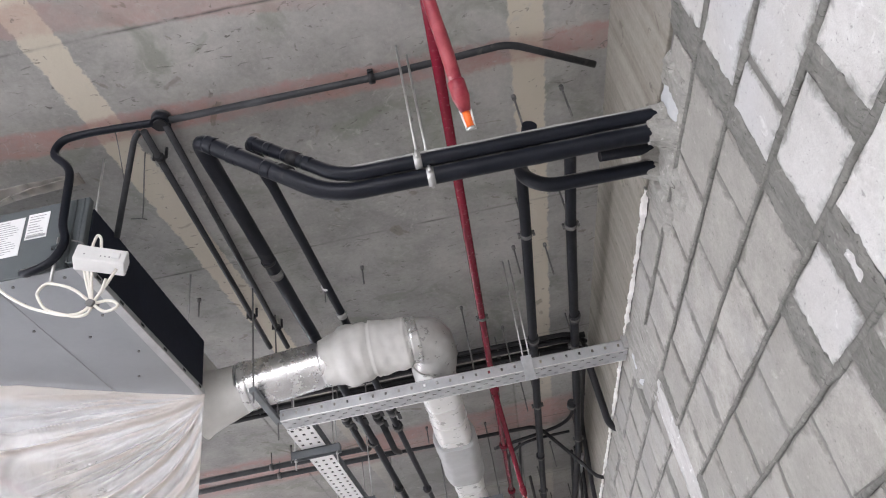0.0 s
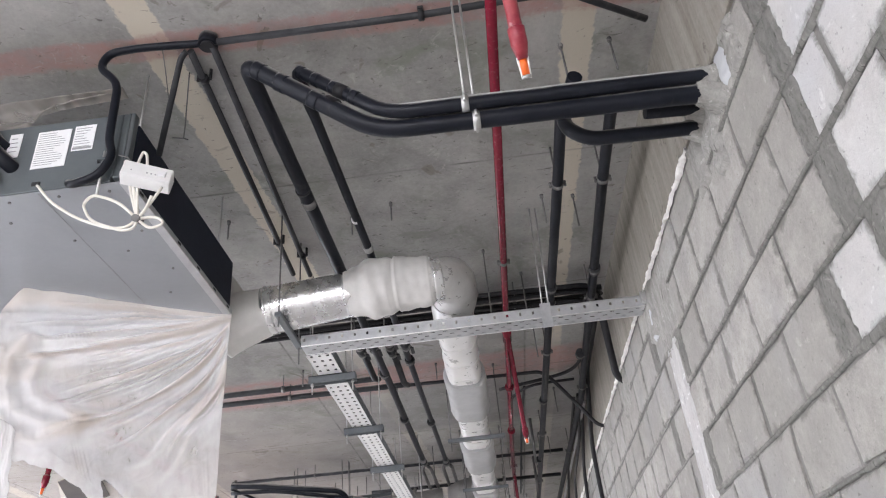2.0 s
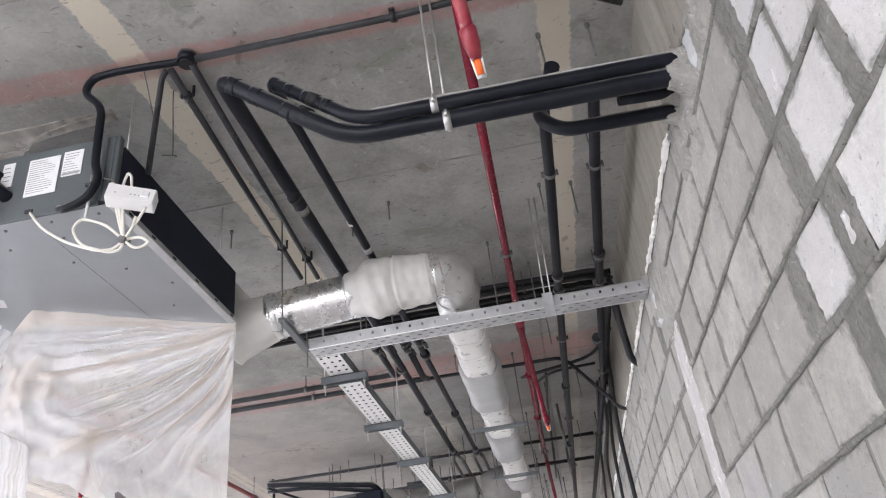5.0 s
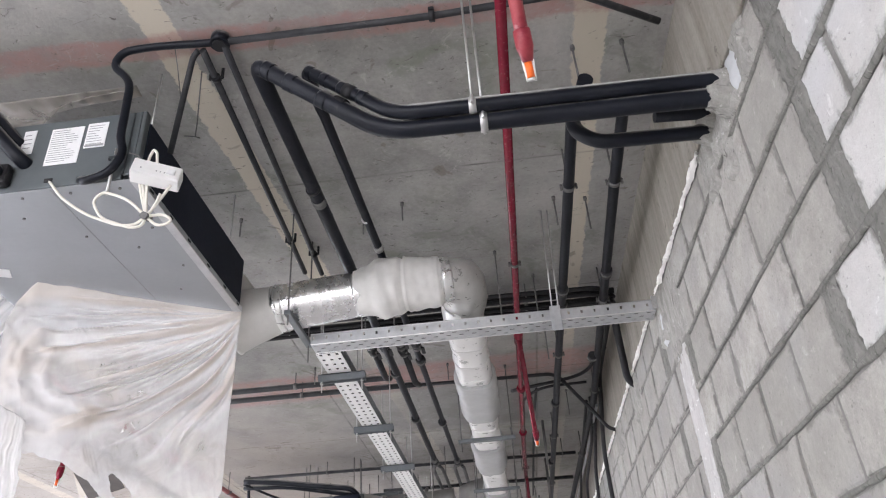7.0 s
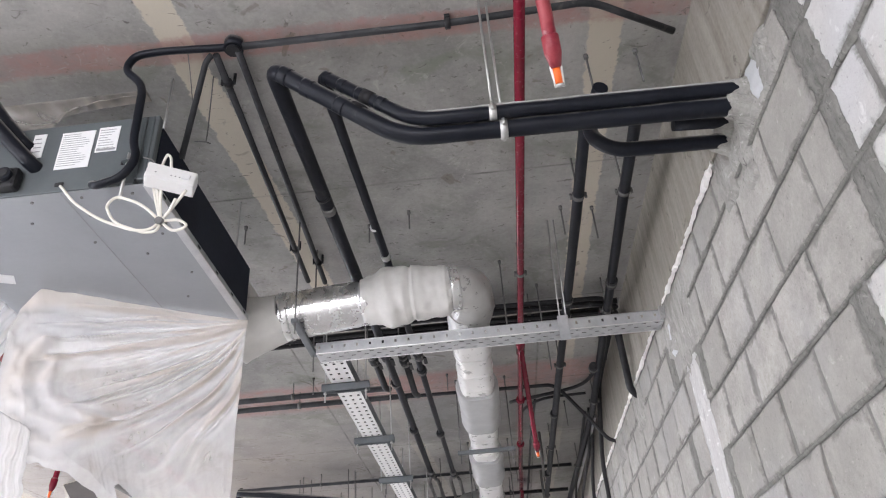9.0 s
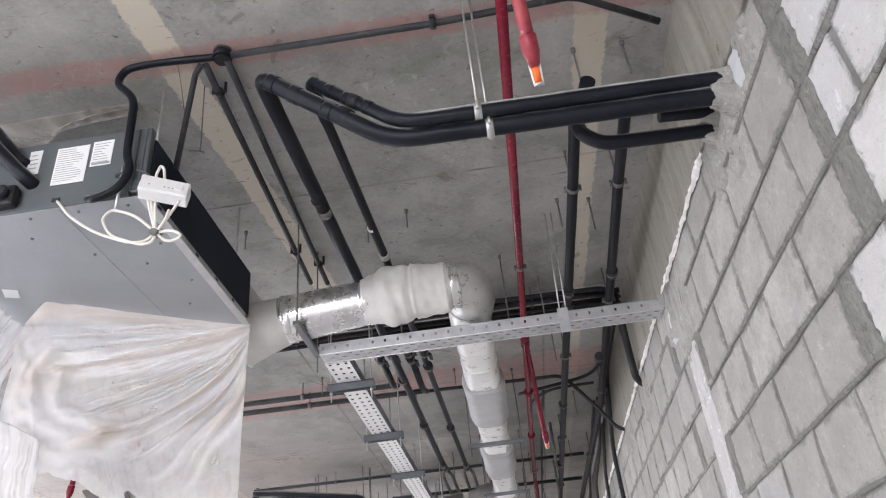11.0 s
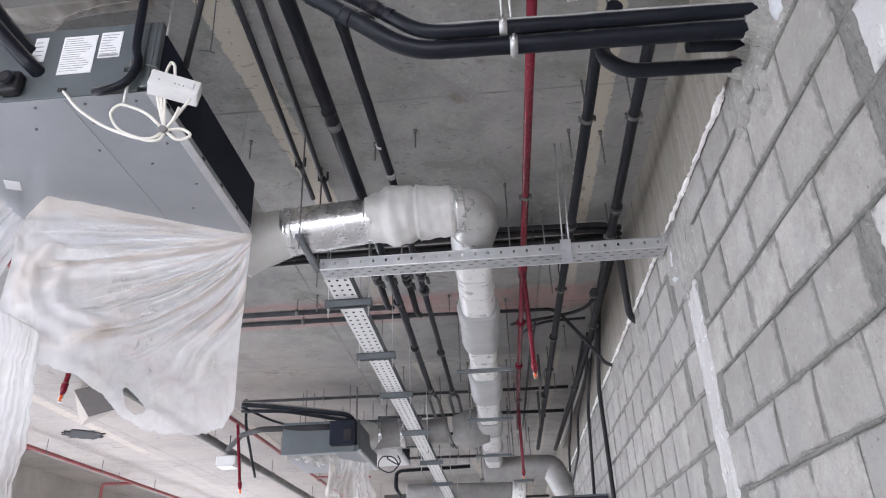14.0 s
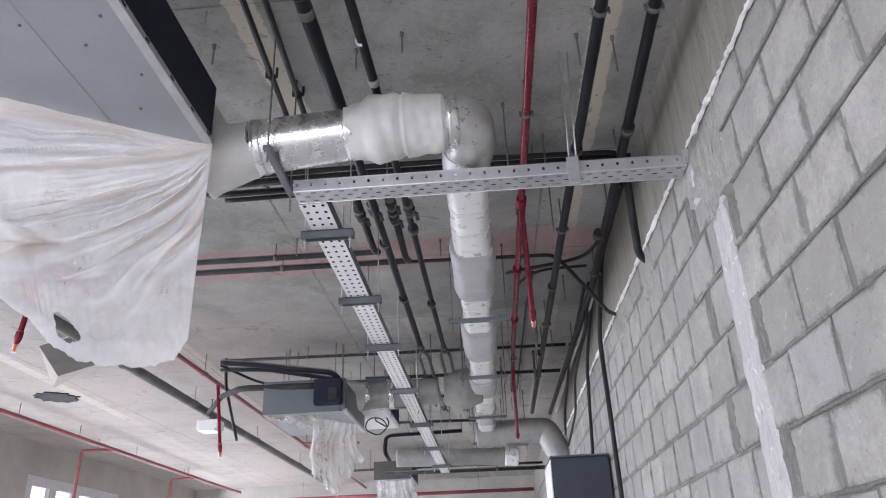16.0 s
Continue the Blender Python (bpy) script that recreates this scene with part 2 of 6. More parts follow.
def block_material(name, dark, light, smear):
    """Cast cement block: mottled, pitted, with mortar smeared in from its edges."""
    m, nt, b = material(name, 0.92)
    p = place(nt)
    rnd = nt.nodes.new("ShaderNodeObjectInfo").outputs["Random"]
    mott, grain, grit = noise_tex(nt, p, 9, 6, 0.65, 0.5), noise_tex(nt, p, 60, 5, 0.7), noise_tex(nt, p, 240, 3, 0.7)
    f = math_node(nt, "ADD", math_node(nt, "MULTIPLY", mott, 0.5), math_node(nt, "ADD", math_node(nt, "MULTIPLY", grain, 0.3), math_node(nt, "MULTIPLY", grit, 0.2)))
    col = mix(nt, ramp(nt, f, [(0.36, 0.0), (0.62, 1.0)]), dark, light)
    col = mix(nt, math_node(nt, "MULTIPLY", rnd, 0.55), col, tuple(c * 0.86 for c in dark))
    cool = ramp(nt, noise_tex(nt, p, 2.3, 3, 0.5), [(0.5, 0.0), (0.7, 0.5)])
    col = mix(nt, cool, col, (dark[0] * 1.08, dark[1] * 1.13, dark[2] * 1.24))
    pits = ramp(nt, noise_tex(nt, p, 95, 2, 0.5, 0.4), [(0.67, 0.0), (0.74, 0.5)])
    col = mix(nt, pits, col, tuple(c * 0.5 for c in dark))
    dust = ramp(nt, noise_tex(nt, p, 16, 4, 0.7, 1.0), [(0.62, 0.0), (0.72, 0.45)])
    col = mix(nt, dust, col, tuple(min(0.8, c * 1.25) for c in light))
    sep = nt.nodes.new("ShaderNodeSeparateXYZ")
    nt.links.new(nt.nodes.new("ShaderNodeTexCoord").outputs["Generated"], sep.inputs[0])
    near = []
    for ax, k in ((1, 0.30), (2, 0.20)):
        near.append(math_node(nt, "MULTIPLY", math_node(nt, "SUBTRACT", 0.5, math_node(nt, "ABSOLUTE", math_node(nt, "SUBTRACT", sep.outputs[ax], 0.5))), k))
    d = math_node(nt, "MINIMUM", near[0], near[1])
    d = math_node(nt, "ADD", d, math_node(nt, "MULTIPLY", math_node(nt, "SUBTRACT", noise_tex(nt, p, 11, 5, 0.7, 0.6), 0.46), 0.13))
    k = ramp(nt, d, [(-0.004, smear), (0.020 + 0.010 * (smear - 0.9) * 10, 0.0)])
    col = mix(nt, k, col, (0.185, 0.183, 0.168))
    nt.links.new(col, b.inputs["Base Color"])
    b.inputs["Specular IOR Level"].default_value = 0.25
    h = math_node(nt, "SUBTRACT", f, math_node(nt, "MULTIPLY", pits, 0.5))
    bump_to(nt, b, h, 0.9, 0.006)
    return m


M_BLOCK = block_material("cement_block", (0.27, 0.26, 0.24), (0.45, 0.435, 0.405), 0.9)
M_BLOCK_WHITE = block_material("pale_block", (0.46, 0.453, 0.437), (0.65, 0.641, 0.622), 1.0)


def trowelled(name, dark, light, scale):
    """Rough cement pressed on by hand: streaks, lumps, pale laitance."""
    m, nt, b = material(name, 0.9)
    p = place(nt)
    st = nt.nodes.new("ShaderNodeMapping")
    st.inputs["Scale"].default_value = (1.0, 2.6, 0.8)
    st.inputs["Rotation"].default_value = (0.5, 0, 0)
    nt.links.new(p, st.inputs[0])
    streak, lump, grit = noise_tex(nt, st.outputs[0], scale, 6, 0.72, 1.2), noise_tex(nt, p, scale * 0.6, 4, 0.6, 0.8), noise_tex(nt, p, 120, 4, 0.7)
    f = math_node(nt, "ADD", math_node(nt, "MULTIPLY", streak, 0.55), math_node(nt, "ADD", math_node(nt, "MULTIPLY", lump, 0.25), math_node(nt, "MULTIPLY", grit, 0.2)))
    col = mix(nt, ramp(nt, f, [(0.36, 0.0), (0.60, 1.0)]), dark, light)
    col = mix(nt, ramp(nt, noise_tex(nt, p, scale * 1.7, 5, 0.7, 1.6), [(0.60, 0.0), (0.67, 0.6)]), col, tuple(min(0.8, c * 1.45) for c in light))
    col = mix(nt, ramp(nt, noise_tex(nt, st.outputs[0], scale * 1.3, 4, 0.65, 2.0), [(0.62, 0.0), (0.66, 0.7)]), col, tuple(c * 0.55 for c in dark))
    nt.links.new(col, b.inputs["Base Color"])
    b.inputs["Specular IOR Level"].default_value = 0.25
    bump_to(nt, b, f, 1.0, 0.014)
    return m


M_PATCH = trowelled("trowelled_cement", (0.21, 0.205, 0.188), (0.38, 0.372, 0.348), 12)
M_SMEAR = trowelled("smeared_mortar", (0.128, 0.128, 0.116), (0.228, 0.226, 0.208), 15)
M_RIDGE = surface("squeezed_mortar", (0.22, 0.217, 0.20), (0.36, 0.352, 0.328), 0.92, big=14, fine=80, bump=0.8)
M_LAITANCE = surface("pale_filler", (0.44, 0.455, 0.47), (0.55, 0.565, 0.58), 0.85, big=12, fine=60, bump=0.4)
M_PLASTER = trowelled("plaster_fill", (0.40, 0.395, 0.385), (0.56, 0.552, 0.54), 8)
M_FOAM = surface("mounting_foam", (0.82, 0.80, 0.76), (0.93, 0.92, 0.89), 0.9, big=20, fine=120, bump=0.8)
M_FACADE = surface("plain_concrete", (0.36, 0.345, 0.315), (0.52, 0.50, 0.465), 0.88, big=1.6, fine=50, bump=0.35, spots=0.3, spot_col=(0.25, 0.24, 0.22))
M_PAINTW = surface("white_paint", (0.70, 0.70, 0.69), (0.80, 0.80, 0.79), 0.6, big=2, fine=60, bump=0.1)
M_FLOOR = surface("screed", (0.46, 0.45, 0.43), (0.62, 0.605, 0.58), 0.9, big=1.2, fine=40, bump=0.4, spots=0.3)
M_RUBBER = surface("black_foam_insulation", (0.006, 0.0075, 0.012), (0.014, 0.016, 0.023), 0.40, big=6, fine=40, bump=0.35, spots=0.2, spot_col=(0.07, 0.07, 0.07), gloss=0.20, dusty=0.8)
M_BLACKPIPE = surface("black_steel_pipe", (0.020, 0.021, 0.024), (0.055, 0.056, 0.06), 0.5, big=8, fine=50, bump=0.15, spots=0.3, spot_col=(0.14, 0.13, 0.12), gloss=0.22, dusty=0.8)
M_PALELINE = surface("pale_line_grey", (0.24, 0.24, 0.235), (0.42, 0.415, 0.40), 0.85, big=12, fine=60, bump=0.3)
M_CABLE = surface("black_cable", (0.014, 0.014, 0.016), (0.03, 0.03, 0.033), 0.45, big=10, fine=60, bump=0.1, gloss=0.22)
M_GREYPIPE = surface("dusty_steel_pipe", (0.09, 0.088, 0.086), (0.20, 0.195, 0.19), 0.55, big=5, fine=60, bump=0.2)
M_RED = surface("red_paint", (0.15, 0.007, 0.020), (0.23, 0.012, 0.032), 0.24, big=5, fine=60, bump=0.08, dusty=0.5)
M_REDDUSTY = surface("dusty_red_paint", (0.24, 0.055, 0.06), (0.36, 0.12, 0.12), 0.5, big=3, fine=60, bump=0.12)
M_REDWORN = surface("scuffed_red_paint", (0.22, 0.014, 0.030), (0.36, 0.06, 0.07), 0.38, big=16, fine=60, bump=0.5, spots=0.5, spot_col=(0.55, 0.33, 0.33), spread=0.25)
M_ORANGE = surface("orange_cap", (0.85, 0.13, 0.02), (0.95, 0.20, 0.04), 0.4, big=20, fine=90, bump=0.05)
M_GALV = surface("galvanised_steel", (0.46, 0.475, 0.49), (0.66, 0.67, 0.68), 0.42, metal=0.75, big=9, fine=70, bump=0.08)
M_ZINC = surface("zinc_rod", (0.42, 0.42, 0.41), (0.62, 0.62, 0.61), 0.45, metal=0.8, big=20, fine=160, bump=0.3)
M_RODDARK = surface("dull_rod", (0.13, 0.13, 0.13), (0.25, 0.245, 0.24), 0.6, metal=0.5, big=20, fine=160, bump=0.3)
# sheet metal, darkened so the unit's front looks shaded
M_SHEET = surface("grey_sheet_metal", (0.104, 0.120, 0.126), (0.144, 0.163, 0.170), 0.45, metal=0.25, big=2, fine=50, bump=0.05)
# same sheet metal for undersides, floor-bounced light painted in as a paler grey
M_SHEETLIT = surface("lit_sheet_metal", (0.31, 0.328, 0.35), (0.385, 0.402, 0.425), 0.45, metal=0.15, big=1.6, fine=50, bump=0.05)
M_DUCTGREY = surface("grey_insulation_wrap", (0.27, 0.265, 0.255), (0.42, 0.41, 0.395), 0.5, metal=0.3, big=6, fine=30, bump=0.4)
M_NAVY = surface("black_insulation_panel", (0.010, 0.013, 0.024), (0.022, 0.027, 0.043), 0.7, big=3, fine=60, bump=0.35, gloss=0.22)
M_FOIL = surface("aluminium_foil", (0.70, 0.70, 0.70), (0.84, 0.84, 0.84), 0.26, metal=0.92, big=5, fine=14, bump=0.05)
M_CRINKLE = surface("crinkled_foil", (0.66, 0.66, 0.65), (0.82, 0.82, 0.81), 0.28, metal=0.8, big=9, fine=24, bump=0.3)
M_CABINET = surface("blue_grey_cabinet_paint", (0.028, 0.034, 0.052), (0.045, 0.052, 0.075), 0.45, big=3, fine=60, bump=0.08)
# channel steel; on the long tray's flanges its darkness imitates shade
M_STEEL = surface("channel_and_shade_steel", (0.125, 0.14, 0.15), (0.19, 0.205, 0.215), 0.45, metal=0.4, big=8, fine=60, bump=0.1)
M_SHEETDIRTY = surface("stained_sheet_metal", (0.075, 0.072, 0.068), (0.135, 0.13, 0.122), 0.55, metal=0.2, big=4, fine=40, bump=0.15)
M_FOILDULL = surface("dusty_foil_wrap", (0.52, 0.51, 0.49), (0.72, 0.71, 0.69), 0.36, metal=0.6, big=5, fine=30, bump=0.4)
M_WRAPSOFT = surface("cloudy_tape_wrap", (0.60, 0.59, 0.565), (0.72, 0.71, 0.68), 0.42, big=7, fine=26, bump=0.25, gloss=0.5)
M_CUFF = surface("grey_white_cuff", (0.42, 0.425, 0.43), (0.53, 0.535, 0.535), 0.5, big=7, fine=26, bump=0.4)
M_ELBOW = surface("creased_grey_foil", (0.44, 0.435, 0.42), (0.62, 0.615, 0.60), 0.30, metal=0.45, big=6, fine=20, bump=0.5)
M_SLEEVE = surface("white_foil_sleeve", (0.90, 0.895, 0.885), (0.96, 0.955, 0.945), 0.30, metal=0.35, big=5, fine=18, bump=0.10)
# galvanised steel painted near-white for light reflected from floor and windows
M_TRAYLIT = surface("lit_galvanised_tray", (0.80, 0.80, 0.79), (0.90, 0.90, 0.89), 0.4, metal=0.1, big=9, fine=70, bump=0.06)
M_WHITEPL = surface("white_plastic", (0.74, 0.74, 0.73), (0.82, 0.82, 0.81), 0.4, big=8, fine=60, bump=0.05)
M_CORD = surface("cream_cord", (0.72, 0.69, 0.62), (0.82, 0.79, 0.73), 0.5, big=12, fine=60, bump=0.05)
M_PAPER = surface("label_paper", (0.74, 0.745, 0.75), (0.82, 0.825, 0.83), 0.6, big=10, fine=60, bump=0.05)
M_INK = surface("grey_print", (0.27, 0.275, 0.28), (0.36, 0.365, 0.37), 0.7, big=30, fine=90, bump=0.0)
# the hood's beige board again, its shade painted in as dark brown
M_CARDSHADE = surface("shaded_beige_board", (0.045, 0.036, 0.032), (0.075, 0.062, 0.055), 0.85, big=5, fine=60, bump=0.2)
M_CARDPALE = surface("beige_board", (0.30, 0.265, 0.225), (0.40, 0.36, 0.31), 0.85, big=5, fine=60, bump=0.2)
# near-black for dull parts, also painted for the shade inside slots and bores
M_DARK = surface("void_and_dull_black", (0.02, 0.02, 0.022), (0.05, 0.05, 0.052), 0.9, big=9, fine=60, bump=0.2)
M_FRAME = surface("window_frame_paint", (0.50, 0.51, 0.52), (0.60, 0.61, 0.62), 0.4, big=5, fine=60, bump=0.05)


def film_material(name, clean, dirty, much):
    m, nt, b = material(name, 0.34)
    p = place(nt)
    st = nt.nodes.new("ShaderNodeMapping")
    st.inputs["Scale"].default_value = (7, 7, 5)
    nt.links.new(p, st.inputs[0])
    folds, dirt = noise_tex(nt, st.outputs[0], 2.6, 6, 0.62, 1.2), noise_tex(nt, p, 3.2, 5, 0.6, 0.5)
    col = mix(nt, ramp(nt, dirt, [(0.50, 0.0), (0.74, much)]), clean, dirty)
    gather = nt.nodes.new("ShaderNodeAttribute")
    gather.attribute_name = "gather"
    col = mix(nt, ramp(nt, gather.outputs["Fac"], [(0.62, 0.0), (0.98, 0.55)]), col, tuple(0.35 * c + 0.65 * d for c, d in zip(clean, (0.84, 0.74, 0.64))))
    nt.links.new(col, b.inputs["Base Color"])
    bump_to(nt, b, math_node(nt, "ADD", folds, math_node(nt, "MULTIPLY", noise_tex(nt, p, 34, 3, 0.5, 2.5), 0.25)), 0.12, 0.02)
    tr, tl, ms, ms2 = (nt.nodes.new("ShaderNode" + k) for k in ("BsdfTransparent", "BsdfTranslucent", "MixShader", "MixShader"))
    nt.links.new(col, tl.inputs["Color"])
    ms.inputs[0].default_value = 0.38
    nt.links.new(b.outputs[0], ms.inputs[1])
    nt.links.new(tl.outputs[0], ms.inputs[2])
    clear = math_node(nt, "MULTIPLY", ramp(nt, folds, [(0.35, 0.80), (0.65, 0.72)]), math_node(nt, "SUBTRACT", 1.0, gather.outputs["Fac"]))
    nt.links.new(clear, ms2.inputs[0])
    nt.links.new(ms.outputs[0], ms2.inputs[1])
    nt.links.new(tr.outputs[0], ms2.inputs[2])
    nt.links.new(ms2.outputs[0], nt.nodes["Material Output"].inputs[0])
    return m


M_FILM = film_material("cloudy_plastic_film", (0.825, 0.82, 0.82), (0.70, 0.63, 0.56), 0.6)
# darker copy of the film; shade above the unit is put into its colour
M_FILMSHADE = film_material("shaded_plastic_film", (0.46, 0.435, 0.40), (0.28, 0.24, 0.20), 0.6)
M_FILMDIRTY = film_material("dirty_plastic_film", (0.72, 0.70, 0.67), (0.34, 0.28, 0.23), 0.8)


def glass_material():
    m, nt, b = material("window_glass", 0.03)
    b.inputs["Transmission Weight"].default_value = 1.0
    b.inputs["IOR"].default_value = 1.02
    b.inputs["Base Color"].default_value = (0.95, 0.97, 0.97, 1)
    return m


M_GLASS = glass_material()


# ---- building helpers ----
def empty(name, label, category, group="", at=(0, 0, 0)):
    ob = new(name)
    ob.location = at
    ob.empty_display_size = 0.1
    return tagged(ob, label, category, group)


def attach(ob, parent):
    if parent is not None:
        ob.parent = parent
        ob.matrix_parent_inverse = Matrix.Translation(parent.matrix_basis.translation).inverted() if parent.parent is None else Matrix.Identity(4)
    return ob


def mesh_of(name, verts, faces, mat, smooth=False):
    me = bpy.data.meshes.new(name)
    me.from_pydata([tuple(v) for v in verts], [], faces)
    me.validate()
    me.materials.append(mat)
    if smooth:
        me.shade_smooth()
    return me


def bm_mesh(name, bm, mat, smooth=False):
    me = bpy.data.meshes.new(name)
    bmesh.ops.recalc_face_normals(bm, faces=bm.faces)
    bm.to_mesh(me)
    bm.free()
    me.materials.append(mat)
    if smooth:
        me.shade_smooth()
    return me


def part(name, me, parent=None, label=""):
    """Links a mesh as one object; under a parent it is a part."""
    ob = new(name, me)
    attach(ob, parent)
    return tagged(ob, label)


def thing(name, me, label, category, group="", kind=""):
    return tagged(new(name, me), label, category, group, kind)


def box_mesh(name, lo, hi, mat, bevel=0.0, m=None):
    bm = bmesh.new()
    c = [(a + b) / 2 for a, b in zip(lo, hi)]
    s = [b - a for a, b in zip(lo, hi)]
    bmesh.ops.create_cube(bm, size=1, matrix=Matrix.Translation(c) @ Matrix.Diagonal((*s, 1)))
    if bevel:
        bmesh.ops.bevel(bm, geom=bm.edges[:], offset=bevel, segments=2, affect="EDGES", profile=0.5)
    if m is not None:
        bm.transform(m)
    return bm_mesh(name, bm, mat)


def rounded(pts, bend, steps=5):
    pts = [Vector(p) for p in pts]
    out = [pts[0]]
    for a, b, c in zip(pts, pts[1:], pts[2:]):
        d = min(bend, (a - b).length * 0.48, (c - b).length * 0.48)
        p0, p1 = b + (a - b).normalized() * d, b + (c - b).normalized() * d
        for i in range(steps + 1):
            t = i / steps
            out.append(p0 * (1 - t) ** 2 + b * 2 * t * (1 - t) + p1 * t * t)
    out.append(pts[-1])
    return out


def tube_mesh(name, pts, r, mat, n=12, bend=0.05, lump=0.0, radii=None, seed=0, cap=True, split=0.0):
    """A swept round bar. split: longest step between rings; lump: uneven surface."""
    pts = rounded(pts, bend) if bend else [Vector(p) for p in pts]
    if split:
        fine = [pts[0]]
        for a, b in zip(pts, pts[1:]):
            k = max(1, math.ceil((b - a).length / split))
            fine += [a.lerp(b, (i + 1) / k) for i in range(k)]
        pts = fine
    total = sum((b - a).length for a, b in zip(pts, pts[1:]))
    verts, faces, run, up = [], [], 0.0, None
    for i, p in enumerate(pts):
        d = (pts[min(i + 1, len(pts) - 1)] - pts[max(i - 1, 0)]).normalized()
        if up is None:
            up = d.orthogonal().normalized()
        up = (up - d * up.dot(d)).normalized()
        side = d.cross(up)
        if i:
            run += (p - pts[i - 1]).length
        rr = radii(run / total) if radii else r
        for k in range(n):
            a = 2 * math.pi * k / n
            o = up * math.cos(a) + side * math.sin(a)
            q = rr
            if lump:
                q *= 1 + lump * noise.noise(Vector((p.x * 7, p.y * 7, p.z * 7)) + o * 1.3 + Vector((seed, 0, 0))) + lump * 0.5 * noise.noise((p + o * 0.1) * 26)
            verts.append(p + o * q)
    m = len(pts)
    for i in range(m - 1):
        for k in range(n):
            a, b = i * n + k, i * n + (k + 1) % n
            faces.append((a, b, b + n, a + n))
    if cap:
        faces += [tuple(range(n))[::-1], tuple(range((m - 1) * n, m * n))]
    me = mesh_of(name, verts, faces, mat)
    for p in me.polygons:
        p.use_smooth = len(p.vertices) == 4
    return me


def ring_mesh(name, p, axis, r, width, thick, mat, n=16):
    """A pipe clamp band round an axis."""
    axis = Vector(axis).normalized()
    return tube_mesh(name, [Vector(p) - axis * width / 2, Vector(p) + axis * width / 2], r + thick, mat, n=n, bend=0)


def joined(name, meshes, mat):
    bm = bmesh.new()
    for me in meshes:
        bm.from_mesh(me)
        bpy.data.meshes.remove(me)
    sm = bm_mesh(name, bm, mat)
    return sm


def grid_sheet(name, origin, u, v, nu, nv, hole, mat):
    """A perforated metal sheet: nu x nv cells of u and v, where hole(i, j) leaves a cell open."""
    o, u, v = Vector(origin), Vector(u), Vector(v)
    verts = [o + u * i + v * j for j in range(nv + 1) for i in range(nu + 1)]
    w = nu + 1
    faces = [(j * w + i, j * w + i + 1, j * w + w + i + 1, j * w + w + i) for j in range(nv) for i in range(nu) if not hole(i, j)]
    return mesh_of(name, verts, faces, mat)


def plate(ob, thick, offset=0.0):
    s = ob.modifiers.new("plate", "SOLIDIFY")
    s.thickness, s.offset = thick, offset
    return ob

# ---- structure ----
def structure(name, me, label, category):
    return thing(name, me, label, category, kind="structure")


structure("floor", box_mesh("floor", (WEST - 0.3, BACK - 0.3, -0.2), (1.2, END + 0.3, 0), M_FLOOR), "grey cement screed floor, bare and dusty", "floor")
structure("ceiling", box_mesh("ceiling", (WEST - 0.3, BACK - 0.3, CEIL), (1.2, END + 0.3, CEIL + 0.25), M_CEIL), "raw concrete ceiling slab with pink and pale shuttering stains", "ceiling")
structure("beam", box_mesh("beam", (WALL_X - 0.006, BACK, BEAM_Z), (1.15, END, CEIL), M_BEAM, 0.004), "bare concrete beam above the block wall", "beam")
wall_east = structure("wall_east", box_mesh("wall_east", (WALL_X + 0.007, BACK, 0), (WALL_X + 0.2, END, BEAM_Z), M_MORTAR), "grey cement block wall with rough mortar joints", "wall")
structure("wall_north", box_mesh("wall_north", (WEST, END, 0), (1.15, END + 0.2, CEIL), M_FACADE), "bare beige concrete end wall", "wall")


def windowed_wall(name, along_y, at, lo, hi, centres, width, label):
    """A wall along y or x with window openings, built of piers, sill and head pieces."""
    bm = bmesh.new()

    def block(a, b, z0, z1):
        lo3, hi3 = ((at - 0.2, a, z0), (at, b, z1)) if along_y else ((a, at - 0.2, z0), (b, at, z1))
        c = [(p + q) / 2 for p, q in zip(lo3, hi3)]
        s = [q - p for p, q in zip(lo3, hi3)]
        bmesh.ops.create_cube(bm, size=1, matrix=Matrix.Translation(c) @ Matrix.Diagonal((*s, 1)))
    block(lo, hi, HEAD, CEIL)
    block(lo, hi, 0, SILL)
    edges = [lo] + [e for c in centres for e in (c - width / 2, c + width / 2)] + [hi]
    for a, b in zip(edges[::2], edges[1::2]):
        block(a, b, SILL, HEAD)
    return structure(name, bm_mesh(name, bm, M_FACADE), label, "wall")


WIDE = 2.7
windowed_wall("wall_west", True, WEST, BACK - 0.2, END + 0.2, WINDOW_YS + [15.0], WIDE, "bare concrete outer wall with a row of windows")
windowed_wall("wall_south", False, BACK, WEST, 1.15, [-4.6, -1.6], WIDE, "bare concrete wall with two windows")


def window(m, i):
    w = tagged(new("window_%d" % i), "white framed window with clear panes, letting in daylight", "window", "windows", "structure")
    h = HEAD - SILL
    fr = []
    for lo, hi in (((-WIDE / 2, -0.04, 0), (WIDE / 2, 0.04, 0.07)), ((-WIDE / 2, -0.04, h - 0.13), (WIDE / 2, 0.04, h)), *[((x - 0.09, -0.037, 0.07), (x + 0.09, 0.037, h - 0.13)) for x in (-WIDE / 2 + 0.09, -0.65, 0.0, 0.65, WIDE / 2 - 0.09)]):
        fr.append(box_mesh("f", lo, hi, M_FRAME, 0.006))
    part("window_frame", joined("window_frame", fr, M_FRAME), w)
    for x in (-0.94, -0.325, 0.325, 0.94):
        g = part("pane", box_mesh("pane", (x - 0.24, -0.006, 0.06), (x + 0.24, 0.006, h - 0.12), M_GLASS), w)
        g.visible_shadow = False
    w.matrix_basis = m


